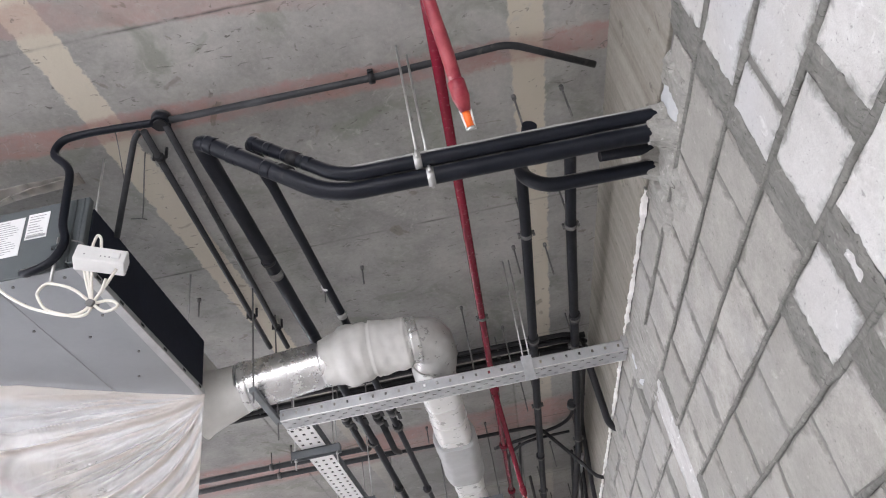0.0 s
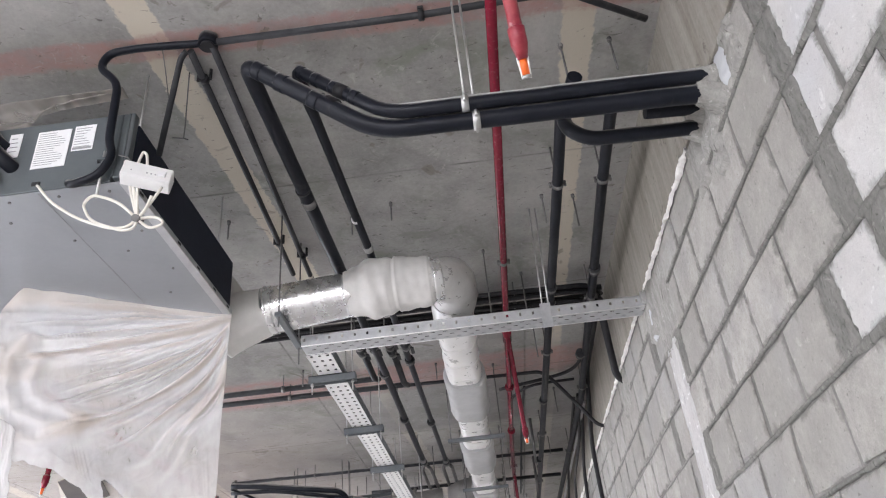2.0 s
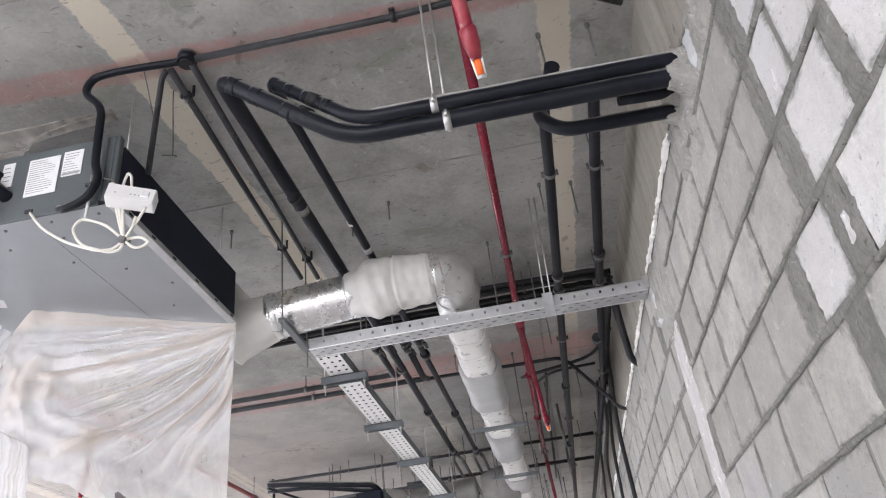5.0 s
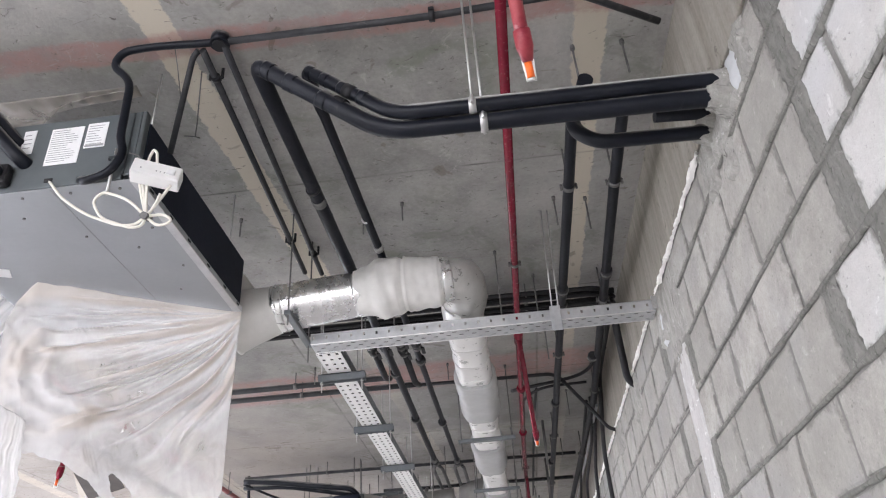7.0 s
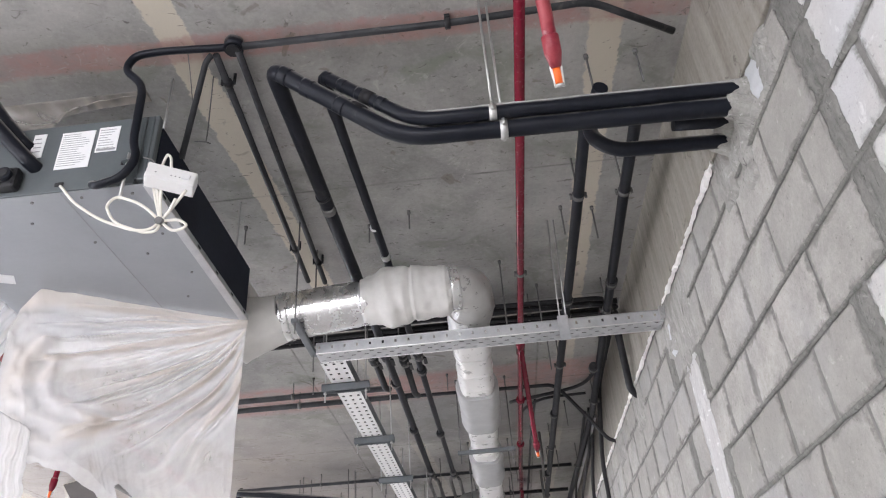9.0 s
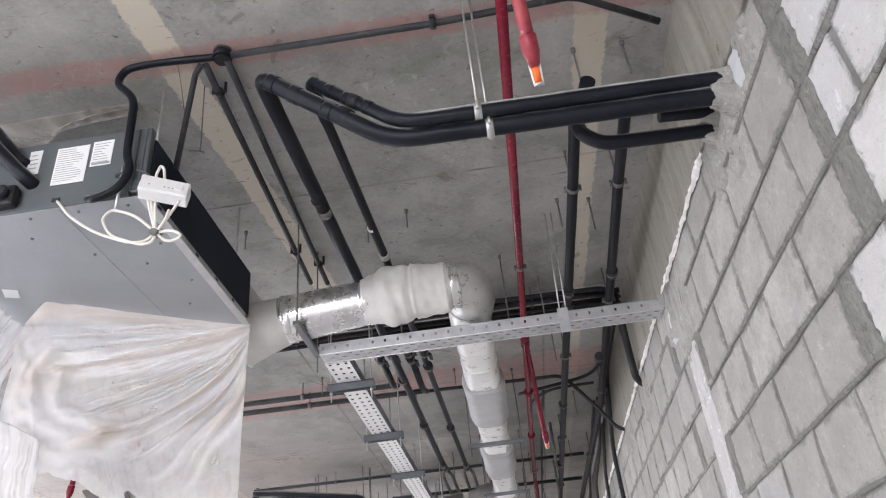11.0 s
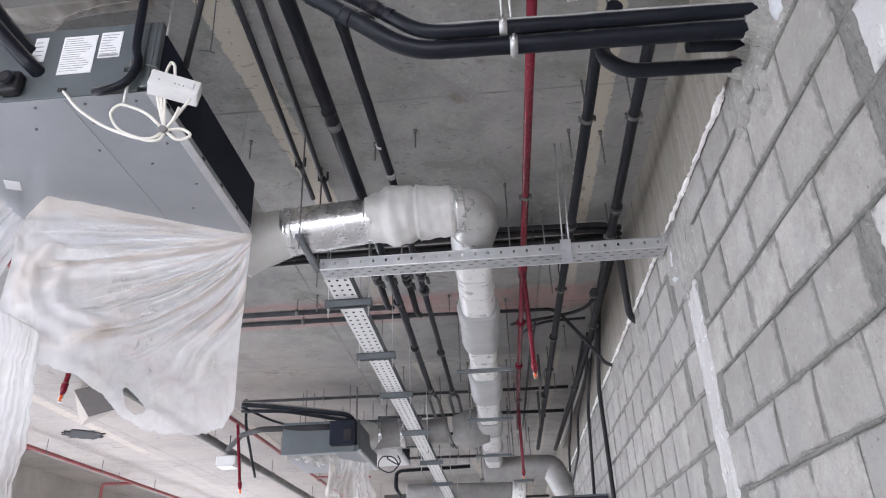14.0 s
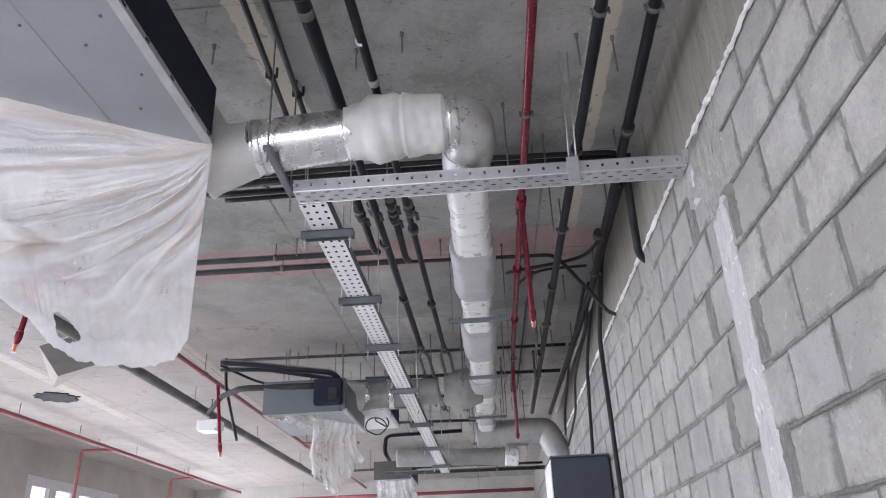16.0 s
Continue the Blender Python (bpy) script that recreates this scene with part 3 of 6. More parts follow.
for i, wy in enumerate(WINDOW_YS + [15.0]):
    window(pose(WEST - 0.06, wy, SILL, 0, 0, 90), i + 1)
for i, wx in enumerate((-4.6, -1.6)):
    window(pose(wx, BACK - 0.06, SILL), i + 20)
M_SKY, _nt, _b = material("bright_overcast_sky")
_b.inputs["Base Color"].default_value = (0.8, 0.8, 0.8, 1)
_b.inputs["Emission Color"].default_value = (0.95, 0.98, 1.0, 1)
_b.inputs["Emission Strength"].default_value = 2.2
structure("backdrop", box_mesh("sky_backdrop", (-60.5, -80, -11.9), (-60, 120, 60), M_SKY), "bright white overcast sky outside the windows", "sky")
structure("ground", box_mesh("ground", (-400, -400, -12.2), (400, 400, -12), M_FLOOR), "pale ground outside, far below the windows", "ground")

# wall top: foam bead squeezed out along the joint under the beam
def foam_bead(y0, y1):
    verts, faces = [], []
    rng = random.Random(5)
    ys = list(np.arange(y0, y1, 0.011))
    for y in ys:
        w = 0.0065 + 0.012 * noise.noise(Vector((y * 5, 3, 1))) + 0.009 * noise.noise(Vector((y * 21, 1, 1))) + rng.uniform(-0.0035, 0.0035)
        w = max(0.0012, w)
        z = BEAM_Z - 0.006 + 0.009 * noise.noise(Vector((y * 9, 8, 2)))
        out = 0.012 + 0.5 * w + rng.uniform(-0.003, 0.003)
        w *= 0.8
        for dz, dx in ((1.0, 0.0), (0.55, out * 0.8), (-0.15, out), (-0.8, out * 0.7), (-1.15, 0.0)):
            verts.append((WALL_X + 0.002 - dx, y + rng.uniform(-0.004, 0.004), z + dz * w * 1.25 + rng.uniform(-0.002, 0.002)))
    for i in range(len(ys) - 1):
        for k in range(4):
            a = i * 5 + k
            faces.append((a, a + 1, a + 6, a + 5))
    structure("foam_bead", mesh_of("foam_bead", verts, faces, M_FOAM), "uneven off-white mounting foam bead under the beam", "foam")


foam_bead(2.0, 12.0)


# ---- pipes ----
def hanger_rod(p, length, mat=None, r=0.004, nut=True, group="ceiling rods"):
    """A threaded rod hanging from the slab, with its anchor."""
    x, y = p
    t = empty("threaded_rod", "thin threaded steel rod hanging from the concrete ceiling", "rod", group, (x, y, CEIL))
    part("rod", tube_mesh("rod", [(x, y, CEIL + 0.002), (x, y, CEIL - length)], r, mat or M_RODDARK, n=6, bend=0), t)
    if nut:
        part("anchor", tube_mesh("anchor", [(x, y, CEIL + 0.001), (x, y, CEIL - 0.018)], 0.009, M_RODDARK, n=6, bend=0), t)
    return t


def clamp(p, axis, r, parent, rod_to=None, mat=None):
    mat = mat or M_ZINC
    part("clamp", ring_mesh("clamp", p, axis, r, 0.022, 0.003, mat), parent, "zinc pipe clamp")
    a = Vector(axis).normalized()
    side = a.cross(Vector((0, 0, 1))).normalized()
    for s in (-1, 1):
        q = Vector(p) + side * s * (r + 0.008)
        part("clamp_bolt", tube_mesh("clamp_bolt", [q + Vector((0, 0, 0.012)), q - Vector((0, 0, 0.014))], 0.0055, mat, n=6, bend=0), parent)
    if rod_to is not None:
        part("hanger", tube_mesh("hanger", [(p[0], p[1], p[2] + r), (p[0], p[1], CEIL + 0.001)], 0.004, mat, n=6, bend=0), parent, "thin zinc hanger rod")


def pipe(name, pts, r, mat, label, category="pipe", bend=0.06, n=14, lump=0.0, clamps=(), group="", split=0.0, radii=None):
    t = empty(name, label, category, group, pts[0])
    part("run", tube_mesh("run", pts, r, mat, n=n, bend=bend, lump=lump, split=split, radii=radii), t)
    for p, axis in clamps:
        clamp(p, axis, r, t, rod_to=CEIL, mat=M_ZINC if mat is M_GALV else M_RODDARK)
    return t


PIPE_A = [(0.80, 1.612, 3.068), (-0.21, 1.60, 3.072), (-0.50, 1.645, 3.345), (-0.50, 1.73, 3.352), (-0.47, 2.75, 3.352), (-0.45, 6.45, 3.385)]
PIPE_B = [(0.80, 1.642, 3.028), (-0.25, 1.645, 3.048), (-0.648, 1.602, 3.352), (-0.648, 1.69, 3.352), (-0.627, 2.88, 3.335), (-0.64, 6.3, 3.385)]
a = pipe("insulated_pipe", PIPE_A, 0.025, M_RUBBER, radii=lambda k: 0.0215 if k < 0.255 else 0.018, label= "black foam-insulated pipe bent up and run below the ceiling", bend=0.07, lump=0.05, split=0.05, group="insulated pipes")
b = pipe("insulated_pipe", PIPE_B, 0.029, M_RUBBER, radii=lambda k: 0.0275 if k < 0.47 else 0.022, label= "black foam-insulated pipe bent up and run below the ceiling", bend=0.09, lump=0.05, split=0.05, group="insulated pipes")
clamp((0.018, 1.601, 3.071), (1, 0, 0), 0.0215, a, CEIL)
clamp((0.046, 1.645, 3.042), (1, 0, 0), 0.0275, b, CEIL)
# uneven pale line along the upper front edge of each pipe
for par, y0, z0, y1, z1, r in ((a, 1.601, 3.072, 1.611, 3.069, 0.0215), (b, 1.645, 3.046, 1.642, 3.029, 0.0275)):
    dy, dz = -0.60 * r, 0.76 * r
    part("pale_line", tube_mesh("pale_line", [(-0.17, y0 + dy, z0 + dz), (0.28, (y0 + y1) / 2 + dy, (z0 + z1) / 2 + dz), (0.735, y1 + dy, z1 + dz)], 0.0042, M_PALELINE, n=8, bend=0, lump=0.5, split=0.02), par, "thin pale line along the upper edge of the insulated pipe")
for p, par, r in (((-0.37, 1.632, 3.148), b, 0.029), ((-0.335, 1.62, 3.19), a, 0.023)):
    part("tape", tube_mesh("tape", [p, (p[0] - 0.03, p[1], p[2] + 0.024)], r, M_CABLE, n=14, bend=0), par, "black tape joint")
pipe("insulated_pipe", [(0.80, 1.825, 3.052), (0.385, 1.79, 3.034), (0.325, 1.80, 3.10), (0.35, 1.88, 3.33), (0.375, 2.0, 3.40), (0.38, 2.52, 3.40), (0.385, 4.6, 3.40), (0.41, 9.3, 3.40)], 0.023, M_RUBBER, "black insulated pipe from the wall, run along the ceiling", bend=0.06, lump=0.04, split=0.06, group="insulated pipes",
     clamps=[((0.38, 2.52, 3.40), (0, 1, 0)), ((0.384, 4.3, 3.40), (0, 1, 0)), ((0.39, 6.0, 3.40), (0, 1, 0)), ((0.40, 7.6, 3.40), (0, 1, 0))])
for par, p0, p1, r, at in ((a, PIPE_A[1], PIPE_A[2], 0.0225, (0.30, 0.52, 0.72, 0.90)), (b, PIPE_B[1], PIPE_B[2], 0.0285, (0.42, 0.68, 0.86))):
    q0, q1 = Vector(p0), Vector(p1)
    for k in at:
        part("tape", tube_mesh("tape", [q0.lerp(q1, k), q0.lerp(q1, k + 0.07)], r, M_RUBBER, n=16, bend=0, lump=0.14, split=0.008, seed=k * 31), par, "wrinkled black tape wrap")
part("tape", tube_mesh("tape", [(-0.638, 2.33, 3.342), (-0.637, 2.37, 3.342)], 0.0285, M_GREYPIPE, n=14, bend=0), b, "grey dusty joint tape")
part("tape", tube_mesh("tape", [(-0.640, 2.26, 3.343), (-0.639, 2.275, 3.343)], 0.0295, M_CABLE, n=14, bend=0), b, "black tape joint")
part("paint_mark", tube_mesh("paint_mark", [(-0.482, 2.52, 3.352), (-0.481, 2.535, 3.352)], 0.0188, M_PAPER, n=14, bend=0), a, "white paint mark")
part("union_nut", tube_mesh("union_nut", [(-0.471, 2.74, 3.352), (-0.470, 2.775, 3.352)], 0.023, M_ZINC, n=8, bend=0), a, "pale steel union nut")
pipe("insulated_pipe", [(0.80, 1.765, 3.072), (0.56, 1.74, 3.066)], 0.018, M_RUBBER, "short black insulated pipe stub in the wall", group="insulated pipes", lump=0.05)
pipe("insulated_pipe", [(0.56, 1.98, 3.40), (0.57, 2.5, 3.40), (0.66, 5.2, 3.40), (0.63, 9.4, 3.40)], 0.023, M_RUBBER, "black insulated pipe run along the ceiling beside the beam", bend=0.08, lump=0.04, split=0.06, group="insulated pipes",
     clamps=[((0.57, 2.52, 3.40), (0, 1, 0)), ((0.605, 3.6, 3.40), (0, 1, 0)), ((0.655, 5.0, 3.40), (0, 1, 0)), ((0.65, 6.6, 3.40), (0, 1, 0))])


# ---- red sprinkler pipes ----
def sprinkler_drop(top, head, r=0.016, group="sprinkler drops", paint=None):
    t = empty("sprinkler_drop", "red sprinkler drop pipe with an orange capped head", "sprinkler", group, top)
    top, head = Vector(top), Vector(head)
    d = (head - top).normalized()
    part("drop_pipe", tube_mesh("drop_pipe", [top, head - d * 0.10], r, paint or M_RED, n=12, bend=0, lump=0.12, split=0.03), t)
    part("coupling", tube_mesh("coupling", [head - d * 0.13, head - d * 0.125, head - d * 0.085, head - d * 0.05], r, paint or M_RED, n=12, bend=0, radii=lambda k: r * (1.05 if k < 0.05 else 1.32 if k < 0.7 else 0.8)), t)
    cap = part("head_cap", tube_mesh("head_cap", [head - d * 0.05, head - d * 0.012], 0.0095, M_ORANGE, n=10, bend=0), t, "orange protective cap on the sprinkler head")
    part("deflector", tube_mesh("deflector", [head - d * 0.012, head - d * 0.004], 0.012, M_ZINC, n=10, bend=0), t, "toothed metal deflector")
    for s in (-1, 1):
        q = Vector((0.0125 * s, 0, 0))
        part("frame_arm", tube_mesh("frame_arm", [head - d * 0.055 + q, head - d * 0.004 + q * 0.75], 0.003, M_WHITEPL, n=6, bend=0), t)
    return t


pipe("sprinkler_pipe", [(0.13, -1.5, 3.42), (0.14, 3.0, 3.42), (0.14, 6.4, 3.42), (0.155, 8.2, 3.42)], 0.0185, M_RED, "glossy red sprinkler main pipe under the ceiling", clamps=[((0.14, 0.4, 3.42), (0, 1, 0)), ((0.14, 3.15, 3.42), (0, 1, 0)), ((0.15, 7.0, 3.42), (0, 1, 0))], bend=0)
sprinkler_drop((0.085, 0.86, 3.40), (0.166, 1.30, 2.845), paint=M_REDWORN)
sprinkler_drop((0.14, 4.02, 3.41), (0.20, 4.72, 2.96))
sprinkler_drop((0.15, 7.3, 3.40), (0.18, 8.3, 2.9))
part("tee", tube_mesh("tee", [(0.14, 3.92, 3.42), (0.14, 4.10, 3.42)], 0.027, M_RED, n=14, bend=0), bpy.data.objects["sprinkler_pipe"])


# ---- cable trays ----
def tray(name, along, origin, length, width, height, label, metal):
    """A perforated cable tray: base and two slotted flanges. along: unit vector; the base lies at the origin's height."""
    al = Vector(along)
    ac = Vector((-al.y, al.x, 0)) if al.x else Vector((1, 0, 0))
    o = Vector(origin)
    t = empty(name, label, "cable tray", "cable trays", origin)
    n = int(length / 0.0097)
    u = al * (length / n)
    nv, rows = (9, (1, 4, 7)) if al.y else (13, (2, 6, 10))
    plate(part("base", grid_sheet("base", o, u, ac * (width / nv), n, nv, lambda i, j: j in rows and i % 6 in ((4, 5) if j == 6 else (1, 2)), metal), t, "perforated galvanised base"), 0.0012)
    for s in (0, 1):
        # long tray's flanges coloured darker for the shade on their outer side
        f = grid_sheet("flange", o + ac * width * s, u, Vector((0, 0, height / 7)), n, 7, lambda i, j: i % 6 == 1 and j in (3, 4), M_STEEL if al.y else metal)
        plate(part("flange", f, t, "slotted side flange"), 0.0012)
        edge = o + ac * (width * s)
        # thin near-white bar painted as the edge highlight
        part("fold", tube_mesh("fold", [edge, edge + al * length], 0.0022, M_TRAYLIT, n=6, bend=0), t, "folded edge with its highlight put into a near-white colour")
        e = edge + Vector((0, 0, height))
        part("lip", tube_mesh("lip", [e, e + al * length], 0.003, M_STEEL if al.y else metal, n=6, bend=0), t)
    return t


TZ = 3.022
tray("cable_tray", (1, 0, 0), (-0.835, 3.0, TZ), 1.565, 0.10, 0.05, "galvanised perforated cable tray fixed to the block wall", M_GALV)
tray("cable_tray", (0, 1, 0), (-0.838, 3.11, TZ), 8.2, 0.115, 0.05, "galvanised perforated cable tray hung below the ceiling", M_TRAYLIT)


# added black cables that make the tray's shaded slots look dark
for i, y in enumerate((3.018, 3.034, 3.050, 3.066, 3.082)):
    pipe("slot_dark_cable", [(-0.79, y, TZ + 0.012), (-0.2, y + 0.004, TZ + 0.013), (0.3, y - 0.004, TZ + 0.012), (0.725, y, TZ + 0.013)], 0.0075, M_CABLE, "black cable added in the cable tray to darken its slots and holes", "cable", bend=0.1, n=8, group="tray cables")
# added likewise above the long tray's base, so its holes look dark
for i, x in enumerate((-0.822, -0.804, -0.786, -0.768, -0.750)):
    pipe("slot_dark_cable", [(x, 3.14, TZ + 0.012), (x + 0.004, 6.0, TZ + 0.013), (x - 0.002, 11.2, TZ + 0.012)], 0.0085, M_CABLE, "black cable added in the cable tray to darken its slots and holes", "cable", bend=0.1, n=8, group="tray cables")


def tray_bracket(y):
    t = empty("tray_bracket", "grey steel channel bracket under the cable tray", "bracket", "tray brackets", (-0.78, y, TZ - 0.02))
    bm = bmesh.new()
    for lo, hi in (((-0.89, y - 0.02, TZ - 0.006), (-0.655, y + 0.02, TZ - 0.002)), ((-0.89, y - 0.02, TZ - 0.04), (-0.655, y - 0.016, TZ - 0.002)), ((-0.89, y + 0.016, TZ - 0.04), (-0.655, y + 0.02, TZ - 0.002))):
        c, s = [(p + q) / 2 for p, q in zip(lo, hi)], [q - p for p, q in zip(lo, hi)]
        bmesh.ops.create_cube(bm, size=1, matrix=Matrix.Translation(c) @ Matrix.Diagonal((*s, 1)))
    part("channel", bm_mesh("channel", bm, M_STEEL), t)
    for x in (-0.875, -0.672):
        part("hanger", tube_mesh("hanger", [(x, y, CEIL + 0.001), (x, y, TZ - 0.09)], 0.004, M_ZINC, n=6, bend=0), t)
        part("nut", tube_mesh("nut", [(x, y, TZ - 0.05), (x, y, TZ - 0.04)], 0.008, M_ZINC, n=6, bend=0), t)


for y in (3.37, 4.21, 5.09, 6.3, 7.7, 9.1, 10.5):
    tray_bracket(y)


# ---- fan coil unit ----
FX, FY0, FY1, FZ0, FZ1, FXL = -1.045, 1.72, 2.665, 3.048, 3.328, -2.15


def fan_coil_unit(dx=0, dy=0, dz=0, x0=FXL, detail=True, under=None, skin=None, flank=None, label="grey sheet-metal fan coil unit hung from the ceiling"):
    t = empty("fan_coil_unit", label, "air conditioner", "fan coil units", (FX + dx, FY0 + dy, FZ0 + dz))
    D = Vector((dx, dy, dz))
    skin = skin or M_SHEET

    def bx(name, lo, hi, mat, bevel=0.002, lab="", par=None):
        return part(name, box_mesh(name, Vector(lo) + D, Vector(hi) + D, mat, bevel), par or t, lab)
    bx("casing", (x0, FY0 + 0.02, FZ0 + 0.004), (FX - 0.03, FY1 - 0.005, FZ1 - 0.01), skin)
    bx("bottom_panel", (x0, FY0 + 0.004, FZ0), (FX - 0.012, FY1, FZ0 + 0.003), under or M_SHEETLIT, 0.001, "bottom panel with screws, coloured paler for the light from below")
    bx("front_panel", (x0, FY0, FZ0 + 0.004), (FX - 0.055, FY0 + 0.018, FZ1), skin, 0.003, "grey front panel, coloured darker for its shade")
    bx("side_panel", (FX - 0.029, FY0 + 0.03, FZ0 + 0.026), (FX - 0.006, FY1 - 0.004, FZ1 - 0.03), flank or M_NAVY, 0.002, "insulated side panel")
    bx("corner_rail", (FX - 0.030, FY0 + 0.01, FZ0 - 0.001), (FX + 0.003, FY1 + 0.002, FZ0 + 0.024), M_GALV, 0.002, "folded steel rail")
    bx("corner_post", (FX - 0.052, FY0 - 0.002, FZ0 + 0.016), (FX - 0.008, FY0 + 0.028, FZ1), M_SHEET, 0.006)
    if detail:
        for y in (1.8, 1.95, 2.10, 2.28, 2.45, 2.6):
            # dark block on the rail, painted for the shade in a slot
            part("rail_slot", box_mesh("rail_slot", Vector((FX - 0.004, y, FZ0 + 0.007)) + D, Vector((FX + 0.0045, y + 0.024, FZ0 + 0.016)) + D, M_DARK), t)
        for x, y in [(-1.12, 1.76), (-1.28, 1.755), (-1.44, 1.755), (-1.6, 1.76), (-1.12, 1.99), (-1.12, 2.25), (-1.3, 1.85), (-1.36, 2.0), (-1.22, 2.1), (-1.5, 1.86), (-1.2, 2.42)]:
            part("screw", tube_mesh("screw", [Vector((x, y, FZ0 - 0.004)) + D, Vector((x, y, FZ0 + 0.002)) + D], 0.005, M_RODDARK, n=8, bend=0), t)
        part("panel_seam", box_mesh("panel_seam", Vector((-1.335, FY0 + 0.01, FZ0 - 0.0012)) + D, Vector((-1.332, FY1, FZ0 + 0.001)) + D, M_INK), t)
    return t


fcu = fan_coil_unit()
part("tape_scrap", box_mesh("tape_scrap", (-0.026, -0.03, -0.0015), (0.026, 0.03, 0.0005), M_PAPER, 0, pose(-1.775, 2.17, FZ0 - 0.001, 0, 0, 24)), fcu, "pale square of tape")


def sticker(x0, z0, x1, z1, lines, title=False):
    y = FY0 - 0.002
    s = part("label", box_mesh("label", (x0, y, z0), (x1, FY0 + 0.001, z1), M_PAPER), fcu, "white printed label with unreadable lines")
    k = (z1 - z0) / (lines + 1.5)
    for i in range(lines):
        z = z1 - k * (i + 1.2)
        w = (x1 - x0) * (0.55 + 0.38 * abs(math.sin(i * 2.7 + x0 * 9)))
        part("print_line", box_mesh("print_line", (x0 + 0.006, y - 0.001, z), (x0 + 0.006 + w - 0.012, y + 0.001, z + k * 0.17), M_INK), s)
    if title:
        part("print_block", box_mesh("print_block", (x0 + 0.004, y - 0.0012, z0 + 0.004), (x1 - 0.004, y + 0.001, z0 + 0.012), M_INK), s)


sticker(-1.373, 3.14, -1.262, 3.292, 15)
sticker(-1.25, 3.195, -1.18, 3.298, 8, True)
sticker(-1.469, 3.20, -1.427, 3.298, 4)
part("condensate_boss", box_mesh("condensate_boss", (-1.535, FY0 - 0.035, 3.065), (-1.465, FY0 + 0.002, 3.145), M_CABLE, 0.012), fcu, "black plastic drain boss")
part("drain_outlet", tube_mesh("drain_outlet", [(-1.50, FY0 - 0.03, 3.108), (-1.50, FY0 - 0.05, 3.108)], 0.024, M_RUBBER, n=16, bend=0), fcu, "round black outlet")
# dark disc painted for the shade inside the outlet
part("outlet_bore", tube_mesh("outlet_bore", [(-1.50, FY0 - 0.045, 3.108), (-1.50, FY0 - 0.052, 3.108)], 0.015, M_DARK, n=14, bend=0), fcu)
for x, z in ((-1.341, 3.078), (-1.232, 3.07), (-1.14, 3.138)):
    # dark plate, not a recess: the slot's shade is painted
    part("cable_entry", box_mesh("cable_entry", (x - 0.014, FY0 - 0.004, z - 0.007), (x + 0.014, FY0 + 0.004, z + 0.008), M_DARK, 0.003), fcu, "dark plate painted for the shade of a cable entry slot")
for x in (-1.095, -1.07):
    part("post_rib", box_mesh("post_rib", (x - 0.004, FY0 - 0.006, FZ0 + 0.02), (x + 0.004, FY0 + 0.003, FZ1 - 0.006), M_SHEET, 0.002), fcu)
for x, y in ((-1.09, 1.82), (-1.09, 2.58), (-2.05, 1.82), (-2.05, 2.58)):
    part("hanger", tube_mesh("hanger", [(x, y, CEIL + 0.001), (x, y, FZ1 - 0.03)], 0.004, M_ZINC, n=6, bend=0), fcu)
part("hanger", tube_mesh("hanger", [(-1.122, FY0 - 0.018, 3.16), (-1.122, FY0 - 0.018, 2.98)], 0.005, M_ZINC, n=6, bend=0), fcu)
part("hanger_bracket", box_mesh("hanger_bracket", (-1.137, FY0 - 0.03, 3.122), (-1.107, FY0 + 0.002, 3.127), M_SHEET), fcu)
part("plenum", box_mesh("plenum", (-2.0, FY1 + 0.002, FZ0 + 0.02), (-1.09, 3.02, FZ1 - 0.02), M_FOILDULL, 0.01), fcu, "foil-covered air plenum behind the unit")

for i, pts in enumerate(([(-1.74, 1.52, 3.59), (-1.62, 1.62, 3.36), (-1.45, 1.70, 3.172), (-1.43, 1.74, 3.155)], [(-1.72, 1.60, 3.60), (-1.60, 1.68, 3.40), (-1.49, 1.71, 3.26), (-1.47, 1.74, 3.25)])):
    pipe("insulated_hose", pts, 0.024 if i == 0 else 0.018, M_RUBBER, "black insulated hose entering the fan coil unit", "hose", bend=0.05, lump=0.06, split=0.04, group="hoses")

pipe("insulated_hose", [(-0.80, 1.685, 3.572), (-1.06, 1.665, 3.57), (-1.155, 1.665, 3.563), (-1.178, 1.666, 3.50), (-1.106, 1.672, 3.428), (-1.104, 1.675, 3.32), (-1.108, 1.685, 3.19), (-1.088, 1.69, 3.13), (-1.122, 1.69, 3.055), (-1.20, 1.695, 3.038), (-1.236, 1.725, 3.068)], 0.0135, M_RUBBER,
     "black insulated drain hose bent down into the fan coil unit", "hose", bend=0.05, lump=0.04, split=0.03, group="hoses")
pipe("steel_pipe", [(-0.82, 1.685, 3.572), (-0.087, 1.69, 3.575), (0.37, 1.665, 3.57), (0.42, 1.68, 3.57), (0.69, 1.825, 3.56)], 0.0125, M_BLACKPIPE, "thin black pipe under the ceiling along a pink stain", bend=0.06, group="thin pipes")
t = empty("pipe_clip", "small black pipe clip screwed to the ceiling", "clip", "", (-0.087, 1.70, 3.6))
part("clip_band", ring_mesh("clip_band", (-0.087, 1.69, 3.575), (1, 0.03, 0), 0.0125, 0.02, 0.006, M_CABLE), t)
part("clip_base", box_mesh("clip_base", (-0.097, 1.67, 3.588), (-0.077, 1.73, 3.601), M_CABLE, 0.003), t)
t = empty("pipe_collar", "black foam collar where thin pipes meet at the ceiling", "collar", "", (-0.82, 1.69, 3.6))
part("collar", tube_mesh("collar", [(-0.82, 1.685, 3.601), (-0.82, 1.685, 3.56)], 0.033, M_RUBBER, n=18, bend=0, lump=0.08), t)
